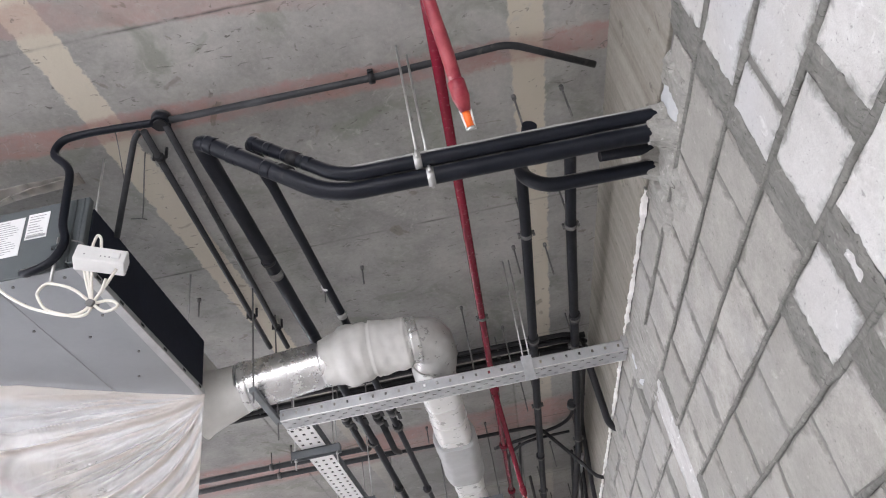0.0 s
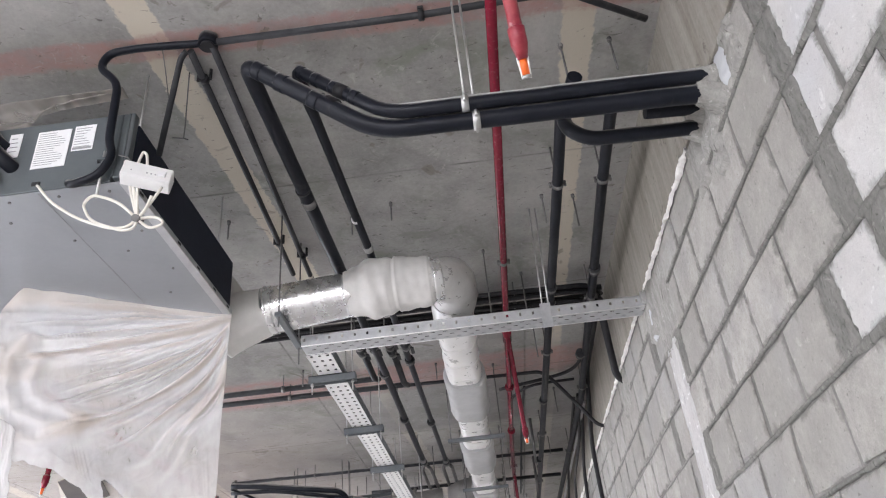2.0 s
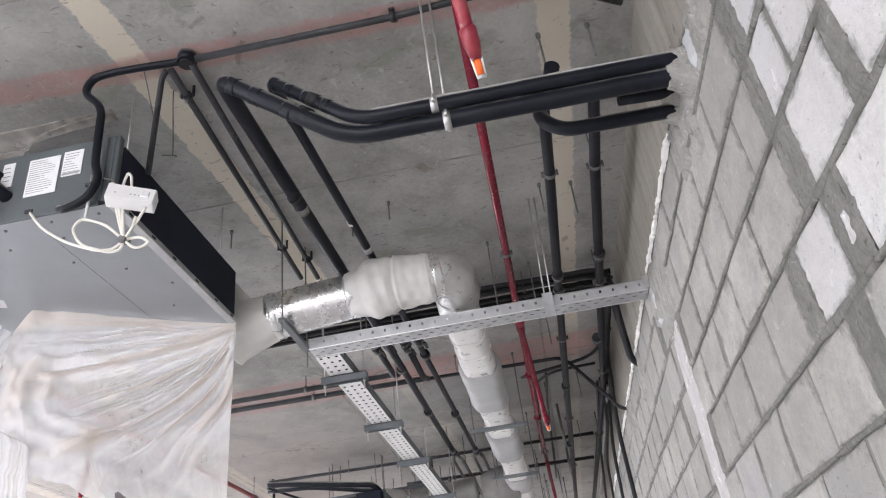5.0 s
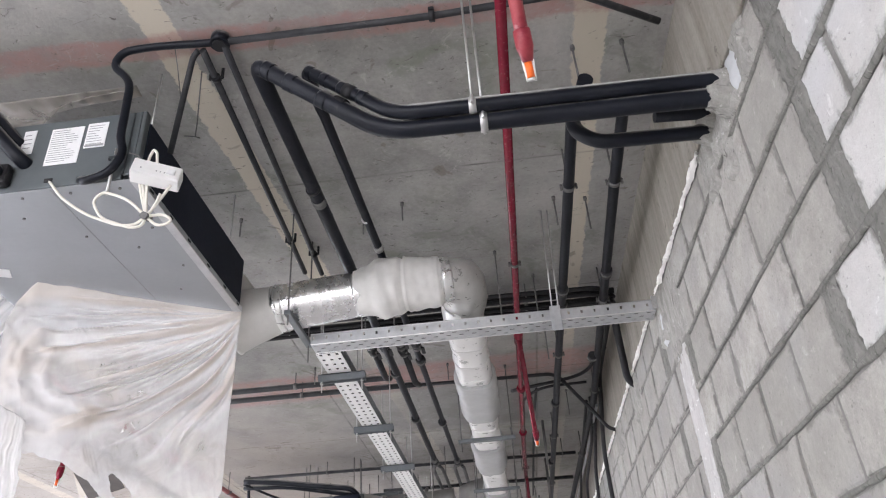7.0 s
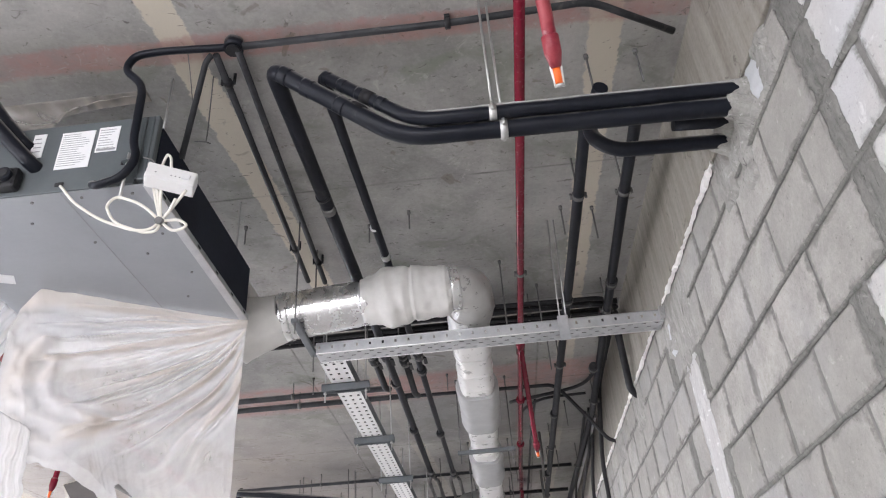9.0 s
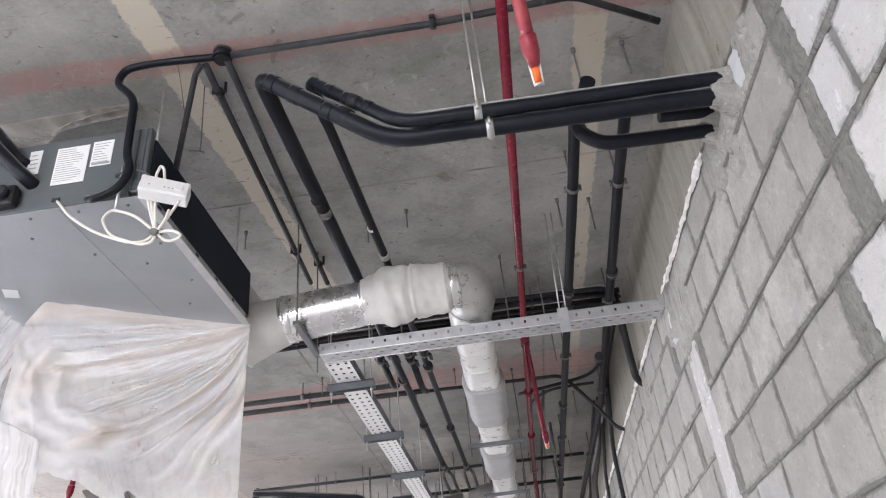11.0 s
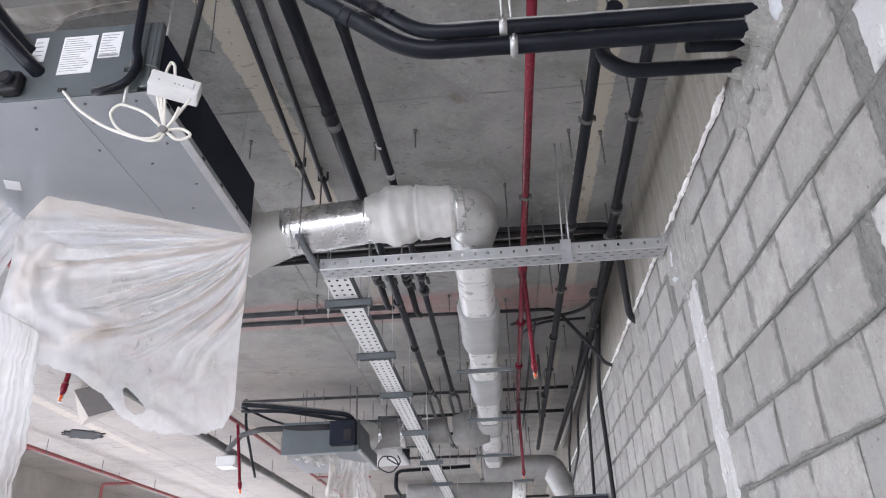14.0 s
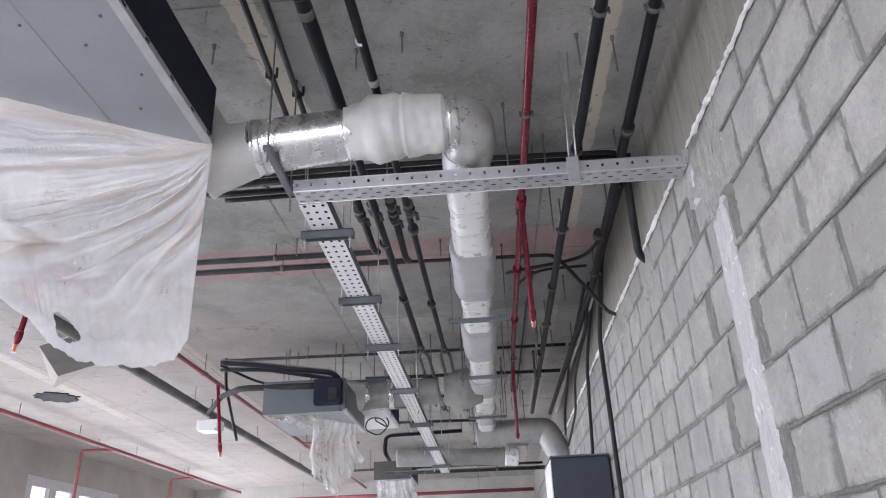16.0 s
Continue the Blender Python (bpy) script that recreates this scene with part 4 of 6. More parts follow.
part("collar_rim", tube_mesh("collar_rim", [(-0.82, 1.685, 3.562), (-0.82, 1.685, 3.552)], 0.024, M_CABLE, n=16, bend=0), t)
pipe("steel_pipe", [(-0.885, 1.70, 3.56), (-0.95, 3.25, 3.558)], 0.0125, M_BLACKPIPE, "thin black pipe along the ceiling", bend=0, group="thin pipes")
pipe("steel_pipe", [(-0.805, 1.69, 3.56), (-0.868, 3.28, 3.558)], 0.0125, M_BLACKPIPE, "thin black pipe along the ceiling", bend=0, group="thin pipes")
pipe("steel_pipe", [(-0.90, 1.70, 3.565), (-0.925, 1.715, 3.55), (-1.046, 1.89, 3.28)], 0.0105, M_BLACKPIPE, "thin black pipe angled down to the fan coil unit", bend=0.03, group="thin pipes")
for x, y in ((-0.887, 1.83), (-0.937, 2.94), (-0.858, 3.08)):
    t = empty("saddle_clip", "black saddle clip holding a thin pipe", "clip", "saddle clips", (x, y, CEIL))
    part("saddle", ring_mesh("saddle", (x, y, 3.557), (0, 1, 0), 0.0135, 0.02, 0.004, M_CABLE), t)
    for s in (-1, 1):
        part("lug", tube_mesh("lug", [(x + s * 0.022, y, 3.601), (x + s * 0.022, y, 3.553)], 0.006, M_CABLE, n=8, bend=0), t)

t = empty("dangling_wire", "thin bent grey wire hanging from a pipe clip", "wire", "", (-0.95, 1.83, 3.57))
part("wire", tube_mesh("wire", [(-0.945, 1.83, 3.60), (-0.948, 1.84, 3.55), (-0.985, 1.93, 3.44), (-1.0, 1.96, 3.41)], 0.0025, M_GREYPIPE, n=6, bend=0.02), t)
part("hook", tube_mesh("hook", [(-1.04, 1.955, 3.415), (-1.0, 1.96, 3.41), (-0.985, 1.965, 3.405)], 0.0022, M_GREYPIPE, n=6, bend=0), t)
t = empty("ceiling_hook", "small zinc anchor with a thin wire at the ceiling", "hook", "", (-0.985, 1.69, 3.6))
part("anchor", tube_mesh("anchor", [(-0.985, 1.69, 3.602), (-0.985, 1.69, 3.585)], 0.013, M_ZINC, n=10, bend=0), t)
part("wire", tube_mesh("wire", [(-0.985, 1.69, 3.59), (-0.984, 1.73, 3.53), (-0.99, 1.80, 3.44)], 0.002, M_GREYPIPE, n=6, bend=0.01), t)

# white control box with cords
box = empty("junction_box", "white plastic control box hanging beside the unit on its cords", "junction box", "", (-0.955, 1.665, 3.01))
turn = Matrix.Translation((-0.955, 1.672, 3.012)) @ Matrix.Rotation(radians(23), 4, "Z") @ Matrix.Rotation(radians(-6), 4, "X") @ Matrix.Rotation(radians(9), 4, "Y")
part("housing", box_mesh("housing", (-0.072, -0.02, -0.028), (0.072, 0.03, 0.028), M_WHITEPL, 0.004, turn), box)
part("cover", box_mesh("cover", (-0.07, -0.024, -0.026), (0.07, -0.0205, 0.026), M_WHITEPL, 0.002, turn), box, "white cover")
part("port", box_mesh("port", (0.03, -0.030, -0.012), (0.055, -0.022, 0.010), M_PAPER, 0.003, turn), box, "small white cord port")
for cx in (-0.045, 0.0, 0.012, 0.024):
    part("mark", box_mesh("mark", (cx, -0.0252, -0.010), (cx + 0.004, -0.0235, -0.006), M_INK, 0, turn), box)
part("hang_wire", tube_mesh("hang_wire", [(-0.99, 1.675, 3.04), (-1.02, 1.665, 3.09), (-1.05, 1.66, 3.10)], 0.002, M_RODDARK, n=6, bend=0.01), box)
TIE = (-0.975, 1.690, 2.872)
cords = empty("looped_cable", "cream power cord tied in loose loops below the unit", "cable", "", TIE)
for pts in ([(-1.338, 1.722, 3.075), (-1.308, 1.700, 3.041), (-1.260, 1.690, 2.979), (-1.166, 1.690, 2.903), (-1.054, 1.690, 2.850), (-1.003, 1.690, 2.846), TIE],
            [TIE, (-1.043, 1.690, 2.946), (-1.128, 1.690, 2.984), (-1.154, 1.690, 2.953), (-1.120, 1.690, 2.886), (-1.018, 1.690, 2.837), (-0.981, 1.690, 2.839), TIE],
            [TIE, (-0.921, 1.690, 2.874), (-0.887, 1.690, 2.845), (-0.933, 1.690, 2.830), TIE],
            [TIE, (-1.005, 1.690, 2.961), (-1.034, 1.690, 3.073), (-1.045, 1.690, 3.097), (-1.028, 1.680, 3.091), (-1.000, 1.690, 2.982), TIE],
            [TIE, (-0.990, 1.690, 2.980), (-1.001, 1.690, 3.090), (-0.989, 1.690, 3.129), (-0.976, 1.690, 3.113), (-0.963, 1.680, 3.054)],
            [TIE, (-0.944, 1.690, 2.921), (-0.897, 1.660, 2.954)],
            [TIE, (-0.951, 1.690, 2.911), (-0.931, 1.670, 2.935)]):
    part("cord", tube_mesh("cord", pts, 0.0045, M_CORD, n=8, bend=0.05), cords)
part("tie", tube_mesh("tie", [(TIE[0], TIE[1] - 0.015, TIE[2] - 0.004), (TIE[0], TIE[1] + 0.018, TIE[2] + 0.006)], 0.012, M_GREYPIPE, n=8, bend=0, lump=0.2), cords, "twisted grey wire tie")


# ---- plastic film ----
def roll_distance(p, line):
    """Distance from p to a broken line, seen in the x-z plane."""
    best = 9.0
    for (ax, az), (bx, bz) in zip(line, line[1:]):
        dx, dz = bx - ax, bz - az
        t = max(0.0, min(1.0, ((p.x - ax) * dx + (p.z - az) * dz) / (dx * dx + dz * dz)))
        best = min(best, math.hypot(p.x - ax - t * dx, p.z - az - t * dz))
    return best


def film(name, top, hem, nu, nv, depth, label, seed=0.0, focus=None, ragged=0.03, hole=None, solid=0.0012, crumple=0.5, mat=None, pleat=1.0, wander=0.0, rolls=()):
    """A hanging sheet between a top line and a ragged hem; folds sweep out of the focus, or run down."""
    def along(line, u):
        k = u * (len(line) - 1)
        i = min(int(k), len(line) - 2)
        return Vector(line[i]).lerp(Vector(line[i + 1]), k - i)

    def n3(a, b, c):
        return noise.noise(Vector((a, b, c)))
    verts, faces, dense = [], [], []
    rng = random.Random(int(seed) + 40)
    pleats = [(rng.uniform(0.12, 1.62), rng.uniform(0.0, 0.36), rng.uniform(0.35, 0.86), rng.uniform(0.003, 0.010), rng.uniform(0.4, 1.0)) for _ in range(84)]
    side = (Vector(top[-1]) - Vector(top[0]))
    nrm = Vector((-side.y, side.x, 0)).normalized()
    for j in range(nv + 1):
        for i in range(nu + 1):
            u, v = i / nu, j / nv
            a, b = along(top, u), along(hem, u)
            b = b + Vector((0, 0, ragged * (n3(u * 14, seed, 1) + 0.8 * n3(u * 45, seed, 4))))
            p = a.lerp(b, v) + side.normalized() * wander * (n3(v * 4, seed, u * 2) + 0.6 * n3(v * 13, seed, u * 3))
            g = 0.0
            if focus is not None:
                d = p - Vector(focus)
                r = d.length
                ang = math.atan2(-d.z, math.hypot(d.x, d.y) + 1e-6)
                c = ang + 0.55 * r * math.sin(2 * ang) + 0.05 * n3(p.x * 4, p.z * 4, seed)
                ridge = 0.0
                for c0, r0, r1, width, hgt in pleats:
                    if r0 < r < r1:
                        q = (c - c0) * r / width
                        if abs(q) < 2.5:
                            ridge += hgt * math.exp(-q * q) * min(1.0, (r - r0) / 0.08, (r1 - r) / 0.15)
                band = max(0.0, 1 - (c / 0.22) ** 4)
                g = min(1.0, 0.10 + 0.6 * ridge + max(0.0, 0.6 - r * 4.0) + 0.2 * max(0.0, v - 0.72) / 0.28 + 0.85 * band + 0.5 * max(0.0, u - 0.4) * (1 - v))
                w = n3(c * 4.0 + seed, r * 0.9, 0) * 0.45 + ridge * 0.42 + 0.25 * band
                amp = depth * min(1.0, 0.12 + r * 1.6)
            else:
                w = (n3(u * 9 + seed, v * 0.8, 0) * 0.7 + n3(u * 25, v * 1.5, seed) * 0.4) * pleat
                amp = depth * (0.3 + v)
                g = min(1.0, max(0.0, 0.45 + w))
            k = n3(p.x * 9 + seed, p.y * 9, p.z * 9) * 0.6 + n3(p.x * 22, p.y * 22, p.z * 22) * 0.4
            amp2 = depth * crumple * (u ** 2 * max(0.0, 1 - v * 0.8) if focus is not None else 1.0)
            bulge = math.sin(math.pi * min(1, v * 1.1)) * 0.05
            for line, wide, high in rolls:
                near = roll_distance(p, line)
                e = math.exp(-((near + 0.012 * n3(p.x * 16, p.z * 16, seed + high)) / wide) ** 2)
                bulge -= high * e
                g = min(1.0, g + 0.55 * e)
            verts.append(p + nrm * (w * amp + k * amp2 * 1.6 - bulge) + Vector((k * amp2 * 0.6, 0, k * amp2 * 0.5)))
            dense.append(g)
    for j in range(nv):
        for i in range(nu):
            u, v = (i + 0.5) / nu, (j + 0.5) / nv
            if hole and hole(u, v):
                continue
            k = j * (nu + 1) + i
            faces.append((k, k + 1, k + nu + 2, k + nu + 1))
    me = bpy.data.meshes.new(name)
    me.from_pydata([tuple(v) for v in verts], [], faces)
    me.materials.append(mat or M_FILM)
    me.shade_smooth()
    # pleats gather several layers, which makes the film denser there
    me.attributes.new("gather", "FLOAT", "POINT").data.foreach_set("value", dense)
    ob = thing(name, me, label, "plastic sheet", "plastic sheets")
    plate(ob, solid)
    return ob


def torn(u, v):
    return ((u - 0.43) / 0.052) ** 2 + ((v - 0.905) / 0.052) ** 2 < 1 + 0.7 * noise.noise(Vector((u * 26, v * 26, 0)))


GATHERS = (
    ([(-1.66, 2.86), (-1.70, 2.78), (-1.69, 2.66), (-1.645, 2.57), (-1.55, 2.525), (-1.47, 2.52), (-1.42, 2.545)], 0.036, 0.036),
    ([(-1.74, 2.80), (-1.755, 2.68), (-1.72, 2.56), (-1.66, 2.48), (-1.56, 2.455), (-1.47, 2.50)], 0.040, 0.034),
    ([(-1.60, 2.80), (-1.625, 2.70), (-1.60, 2.63), (-1.53, 2.60), (-1.45, 2.56)], 0.028, 0.022),
    ([(-1.045, 3.03), (-1.30, 2.90), (-1.56, 2.80), (-1.63, 2.79)], 0.016, 0.014),
)
film("plastic_sheet", [(-1.044, 2.665, 3.042), (-1.26, 2.542, 3.040), (-1.46, 2.421, 3.041), (-1.60, 2.328, 3.045), (-1.70, 2.27, 3.045), (-1.765, 2.27, 2.965), (-1.80, 2.28, 2.89)],
     [(-1.015, 2.57, 2.285), (-1.045, 2.56, 2.215), (-1.12, 2.53, 2.185), (-1.22, 2.48, 2.185), (-1.29, 2.45, 2.20), (-1.35, 2.42, 2.232), (-1.41, 2.39, 2.30), (-1.50, 2.34, 2.37), (-1.62, 2.29, 2.405), (-1.70, 2.28, 2.42), (-1.79, 2.27, 2.50)], 280, 220, 0.06,
     "cloudy white plastic sheet hanging torn from the fan coil unit", seed=2.0, focus=(-1.035, 2.68, 3.05), hole=torn, crumple=0.42, ragged=0.012, rolls=GATHERS)
film("plastic_sheet", [(-1.60, 2.25, 2.49), (-1.70, 2.22, 2.56), (-1.80, 2.17, 2.60)], [(-1.53, 2.2, 1.92), (-1.62, 2.16, 1.84), (-1.78, 2.1, 1.8)], 70, 70, 0.045,
     "loose strip of white plastic film hanging in folds", seed=11.0, crumple=0.25, pleat=0.3, wander=0.02, ragged=0.05)
film("plastic_sheet", [(-1.885, 2.50, 3.043), (-1.87, 2.30, 3.043), (-1.85, 2.15, 3.043)], [(-2.0, 2.52, 2.62), (-2.02, 2.32, 2.55), (-2.04, 2.12, 2.60)], 50, 50, 0.03,
     "second cloudy plastic sheet under the unit", seed=33.0, crumple=0.3)
# this film hangs in shade, which its darker colour imitates
film("plastic_sheet", [(-1.20, 1.85, 3.592), (-1.5, 1.85, 3.59), (-1.9, 1.85, 3.592), (-2.3, 1.85, 3.592)], [(-1.20, 1.85, 3.572), (-1.37, 1.85, 3.56), (-1.47, 1.84, 3.52), (-1.50, 1.82, 3.42), (-1.7, 1.80, 3.335), (-2.3, 1.80, 3.335)], 70, 24, 0.005,
     "plastic film hung from the ceiling over the unit, darkened for its shade", seed=5.0, ragged=0.006, crumple=0.3, mat=M_FILMSHADE)


# ---- air duct ----
duct = empty("air_duct", "foil-wrapped round ventilation duct with taped white joints", "duct", "air ducts", (-1.1, 2.86, 3.2))
DZ = 3.205
part("collar", tube_mesh("collar", [(-1.15, 2.86, 3.105), (-1.02, 2.86, 3.130), (-0.92, 2.857, 3.152)], 0.12, M_WRAPSOFT, n=44, bend=0, lump=0.025, split=0.012, radii=lambda k: 0.150 - 0.042 * min(1, k * 1.15) ** 0.7), duct, "smooth off-white wrapped collar")
part("foil_section", tube_mesh("foil_section", [(-0.96, 2.856, 3.146), (-0.48, 2.86, 3.190)], 0.107, M_FOIL, n=44, bend=0, lump=0.012, split=0.012, radii=lambda k: 0.108 - 0.008 * k), duct, "shiny aluminium foil section")
part("strap", tube_mesh("strap", [(-0.945, 2.856, 3.147), (-0.915, 2.857, 3.150)], 0.111, M_CRINKLE, n=32, bend=0, lump=0.05, split=0.01), duct, "crinkled foil tape band")
part("strap", tube_mesh("strap", [(-0.595, 2.86, 3.180), (-0.56, 2.86, 3.183)], 0.1035, M_FOIL, n=32, bend=0, lump=0.03, split=0.01), duct, "crinkled foil tape band")


def wrap_radius(k):
    """A fat lump of tape, a waist, then a narrower band with a ragged end."""
    lump = 0.041 * math.exp(-((k - 0.36) / 0.22) ** 2)
    band = 0.016 * (0.58 < k < 0.97)
    return 0.101 + lump + band + 0.006 * noise.noise(Vector((k * 9, 2, 5)))


part("joint_wrap", tube_mesh("joint_wrap", [(-0.585, 2.86, 3.182), (-0.40, 2.858, 3.197), (-0.195, 2.855, 3.20)], 0.15, M_WRAPSOFT, n=56, bend=0, lump=0.11, split=0.007, radii=wrap_radius, seed=4), duct, "lumpy off-white tape wrap")
part("elbow", tube_mesh("elbow", [(-0.225, 2.855, 3.20), (-0.17, 2.856, 3.205), (-0.115, 2.90, DZ), (-0.115, 3.0, DZ), (-0.132, 3.18, DZ)], 0.094, M_ELBOW, n=22, bend=0.03, lump=0.13, split=0.03, radii=lambda k: 0.096 + 0.010 * math.sin(math.pi * k)), duct, "creased grey foil-wrapped elbow")
part("elbow_band", tube_mesh("elbow_band", [(-0.205, 2.853, 3.20), (-0.165, 2.858, 3.205)], 0.104, M_CRINKLE, n=30, bend=0, lump=0.06, split=0.01, seed=3), duct, "crinkled foil band")
part("elbow_wrap", tube_mesh("elbow_wrap", [(-0.13, 3.03, DZ), (-0.137, 3.16, DZ)], 0.101, M_SLEEVE, n=32, bend=0, lump=0.06, split=0.012, seed=8), duct, "white foil wrap")
segs = [(3.12, 4.05, 0.098, M_SLEEVE), (4.0, 4.62, 0.122, M_CUFF), (4.58, 5.35, 0.098, M_SLEEVE), (5.3, 5.95, 0.122, M_CUFF), (5.9, 6.75, 0.099, M_SLEEVE), (6.7, 7.2, 0.118, M_CUFF), (7.15, 8.05, 0.099, M_SLEEVE), (8.0, 8.5, 0.112, M_CUFF), (8.45, 9.02, 0.10, M_SLEEVE)]


def sag(me, r):
    """The wrapped duct is flattened along its underside."""
    low = DZ - r * 0.76
    for v in me.vertices:
        if v.co.z < low:
            v.co.z = low - (low - v.co.z) * 0.12
    return me


for i, (y0, y1, r, mat) in enumerate(segs):
    me = tube_mesh("sleeve", [(-0.138, y0, DZ), (-0.138, y1, DZ)], r, mat, n=36, bend=0, lump=0.03 if mat is M_SLEEVE else 0.06, split=0.02, seed=i * 3, radii=lambda k, r=r: r * (1 + 0.03 * math.sin(k * 9) - (0.06 if k < 0.03 or k > 0.97 else 0)))
    part("sleeve", sag(me, r), duct, "shiny white foil sleeve" if mat is M_SLEEVE else "grey-white wrapped cuff")
for y in (3.50, 3.72, 3.92, 4.85, 5.15, 6.1, 6.4, 7.5, 7.8):
    part("tape_band", sag(tube_mesh("tape_band", [(-0.138, y, DZ), (-0.138, y + 0.03, DZ)], 0.1005, M_SLEEVE, n=36, bend=0, lump=0.03, split=0.008, seed=y), 0.1015), duct, "wrinkled foil tape band")


def duct_support(y, x0=-0.30, x1=0.045, z=None):
    z = z or DZ - 0.125
    t = empty("duct_bracket", "steel channel slung under the duct on two rods", "bracket", "duct brackets", (x0, y, z))
    part("channel", box_mesh("channel", (x0 - 0.02, y - 0.018, z - 0.012), (x1 + 0.02, y + 0.018, z + 0.012), M_STEEL, 0.003), t)
    for x in (x0, x1):
        part("hanger", tube_mesh("hanger", [(x, y, CEIL + 0.001), (x, y, z - 0.07)], 0.004, M_RODDARK, n=6, bend=0), t)
        part("anchor", tube_mesh("anchor", [(x, y, CEIL + 0.001), (x, y, CEIL - 0.02)], 0.009, M_RODDARK, n=6, bend=0), t)


for y in (4.88, 6.3, 7.9, 9.4):
    duct_support(y)
t = empty("duct_bracket", "short steel channel carrying the duct on threaded rods", "bracket", "duct brackets", (-0.853, 2.7, 3.04))
part("channel", box_mesh("channel", (-0.868, 2.69, 3.030), (-0.838, 3.05, 3.050), M_STEEL, 0.003), t)
for y, z1 in ((2.705, 2.985), (3.03, 2.95)):
    part("hanger", tube_mesh("hanger", [(-0.853, y, CEIL + 0.001), (-0.853, y, z1)], 0.004, M_RODDARK, n=6, bend=0), t)
# tray hanger of two zinc wires with a plate
t = empty("tray_hanger", "zinc rods with a splice plate holding the cable tray", "bracket", "", (0.28, 3.05, TZ))
for x in (0.272, 0.30):
    part("hanger", tube_mesh("hanger", [(x + 0.02, 2.98, CEIL + 0.001), (x, 2.99, TZ - 0.03)], 0.0035, M_ZINC, n=6, bend=0), t)
part("plate", box_mesh("plate", (0.262, 2.975, TZ - 0.06), (0.31, 2.981, TZ + 0.06), M_GALV, 0.002), t)
t = empty("wall_clamp", "bright zinc clip fixing the tray to the wall", "bracket", "", (0.72, 3.0, TZ))
part("clip", box_mesh("clip", (0.715, 2.985, TZ + 0.005), (0.752, 3.0, TZ + 0.065), M_ZINC, 0.003), t)
part("bolt", tube_mesh("bolt", [(0.728, 2.98, TZ + 0.03), (0.728, 3.02, TZ + 0.03)], 0.008, M_ZINC, n=6, bend=0), t)

# cross pipes just beyond the tray
for y in (3.70, 3.79):
    pipe("cross_pipe", [(-1.9, y + 0.02, 3.5), (0.69, y, 3.5)], 0.017, M_BLACKPIPE, "black pipe crossing under the ceiling behind the tray", bend=0, group="cross pipes", clamps=[((-1.2, y + 0.015, 3.5), (1, 0, 0)), ((0.2, y + 0.005, 3.5), (1, 0, 0))])
for i, (y, z) in enumerate(((3.60, 3.49), (3.635, 3.47), (3.665, 3.495), (3.745, 3.475), (3.83, 3.49))):
    pipe("cable_run", [(-1.45, y + 0.03, z), (-0.7, y - 0.01, z - 0.012), (0.0, y + 0.012, z), (0.62, y + 0.05, z + 0.01), (0.70, y + 0.2, z + 0.02)], 0.013, M_CABLE, "black cable crossing under the ceiling behind the tray", "cable", bend=0.1, lump=0.06, split=0.06, group="cable runs")
pipe("insulated_pipe", [(0.415, 1.895, 3.40), (0.39, 2.06, 3.40)], 0.027, M_RUBBER, "short black insulated pipe end under the ceiling", bend=0, lump=0.06, split=0.03, group="insulated pipes")
pipe("tangled_cable", [(-1.18, 7.5, 3.06), (-1.2, 7.45, 3.02), (-1.06, 7.4, 2.93), (-1.12, 7.42, 3.03), (-1.25, 7.42, 3.04), (-1.30, 7.45, 2.94), (-1.15, 7.4, 2.85), (-1.05, 7.45, 2.98), (-1.1, 7.5, 3.06)], 0.006, M_CABLE, "tangled dark cord hanging under the far unit", "cable", bend=0.08)
pipe("branch_pipe", [(-0.86, 7.55, 3.45), (-0.86, 7.5, 3.40), (-0.86, 7.3, 3.22)], 0.018, M_BLACKPIPE, "black pipe dropping to the far duct", bend=0.04, group="branch pipes")

# ---- rods in the slab ----
for x, y, ln in ((0.578, 1.93, 0.16), (0.40, 1.93, 0.18), (-1.127, 2.767, 0.10), (0.35, 2.87, 0.16), (0.50, 2.9, 0.18), (-0.56, 2.86, 0.10), (-0.36, 2.78, 0.10), (0.05, 3.31, 0.4), (-0.50, 3.35, 0.35), (0.25, 3.6, 0.3), (0.53, 3.9, 0.15), (0.30, 4.0, 0.35), (-0.2, 3.9, 0.3), (-0.72, 3.7, 0.3), (-0.92, 3.5, 0.3),
                 (-1.25, 4.6, 0.12), (-0.35, 4.75, 0.12), (0.62, 4.1, 0.15), (0.5, 5.5, 0.2)):
    hanger_rod((x, y), ln)
rng = random.Random(11)
for i in range(46):
    hanger_rod((rng.uniform(-2.3, 0.6), rng.choice([6.75, 6.95, 7.5, 7.65, 8.6, 9.3, 10.1]) + rng.uniform(-0.1, 0.1)), rng.uniform(0.15, 0.42), nut=False)

# ---- cross pipes and valves beyond the tray ----
for y, x1, end in ((4.66, -0.76, (-0.73, 4.42, 3.40)), (4.83, -0.575, (-0.555, 4.55, 3.40))):
    pipe("cross_pipe", [(-6.0, y - 0.05, 3.5), (x1, y, 3.5), (end[0], y - 0.06, 3.47), end, (end[0] + 0.01, 3.75, 3.40)], 0.020, M_BLACKPIPE, "black pipe crossing under the ceiling with a bent branch", bend=0.06, group="cross pipes", clamps=[((-1.4, y - 0.006, 3.5), (1, 0, 0)), ((-3.0, y - 0.02, 3.5), (1, 0, 0))])
pipe("cross_pipe", [(-0.56, 4.86, 3.505), (0.36, 4.88, 3.50), (0.42, 4.90, 3.47), (0.60, 4.95, 3.25), (0.70, 4.93, 3.09), (0.79, 4.92, 3.07)], 0.0125, M_CABLE, "black cable conduit crossing the ceiling into the wall", bend=0.07, group="cross pipes")
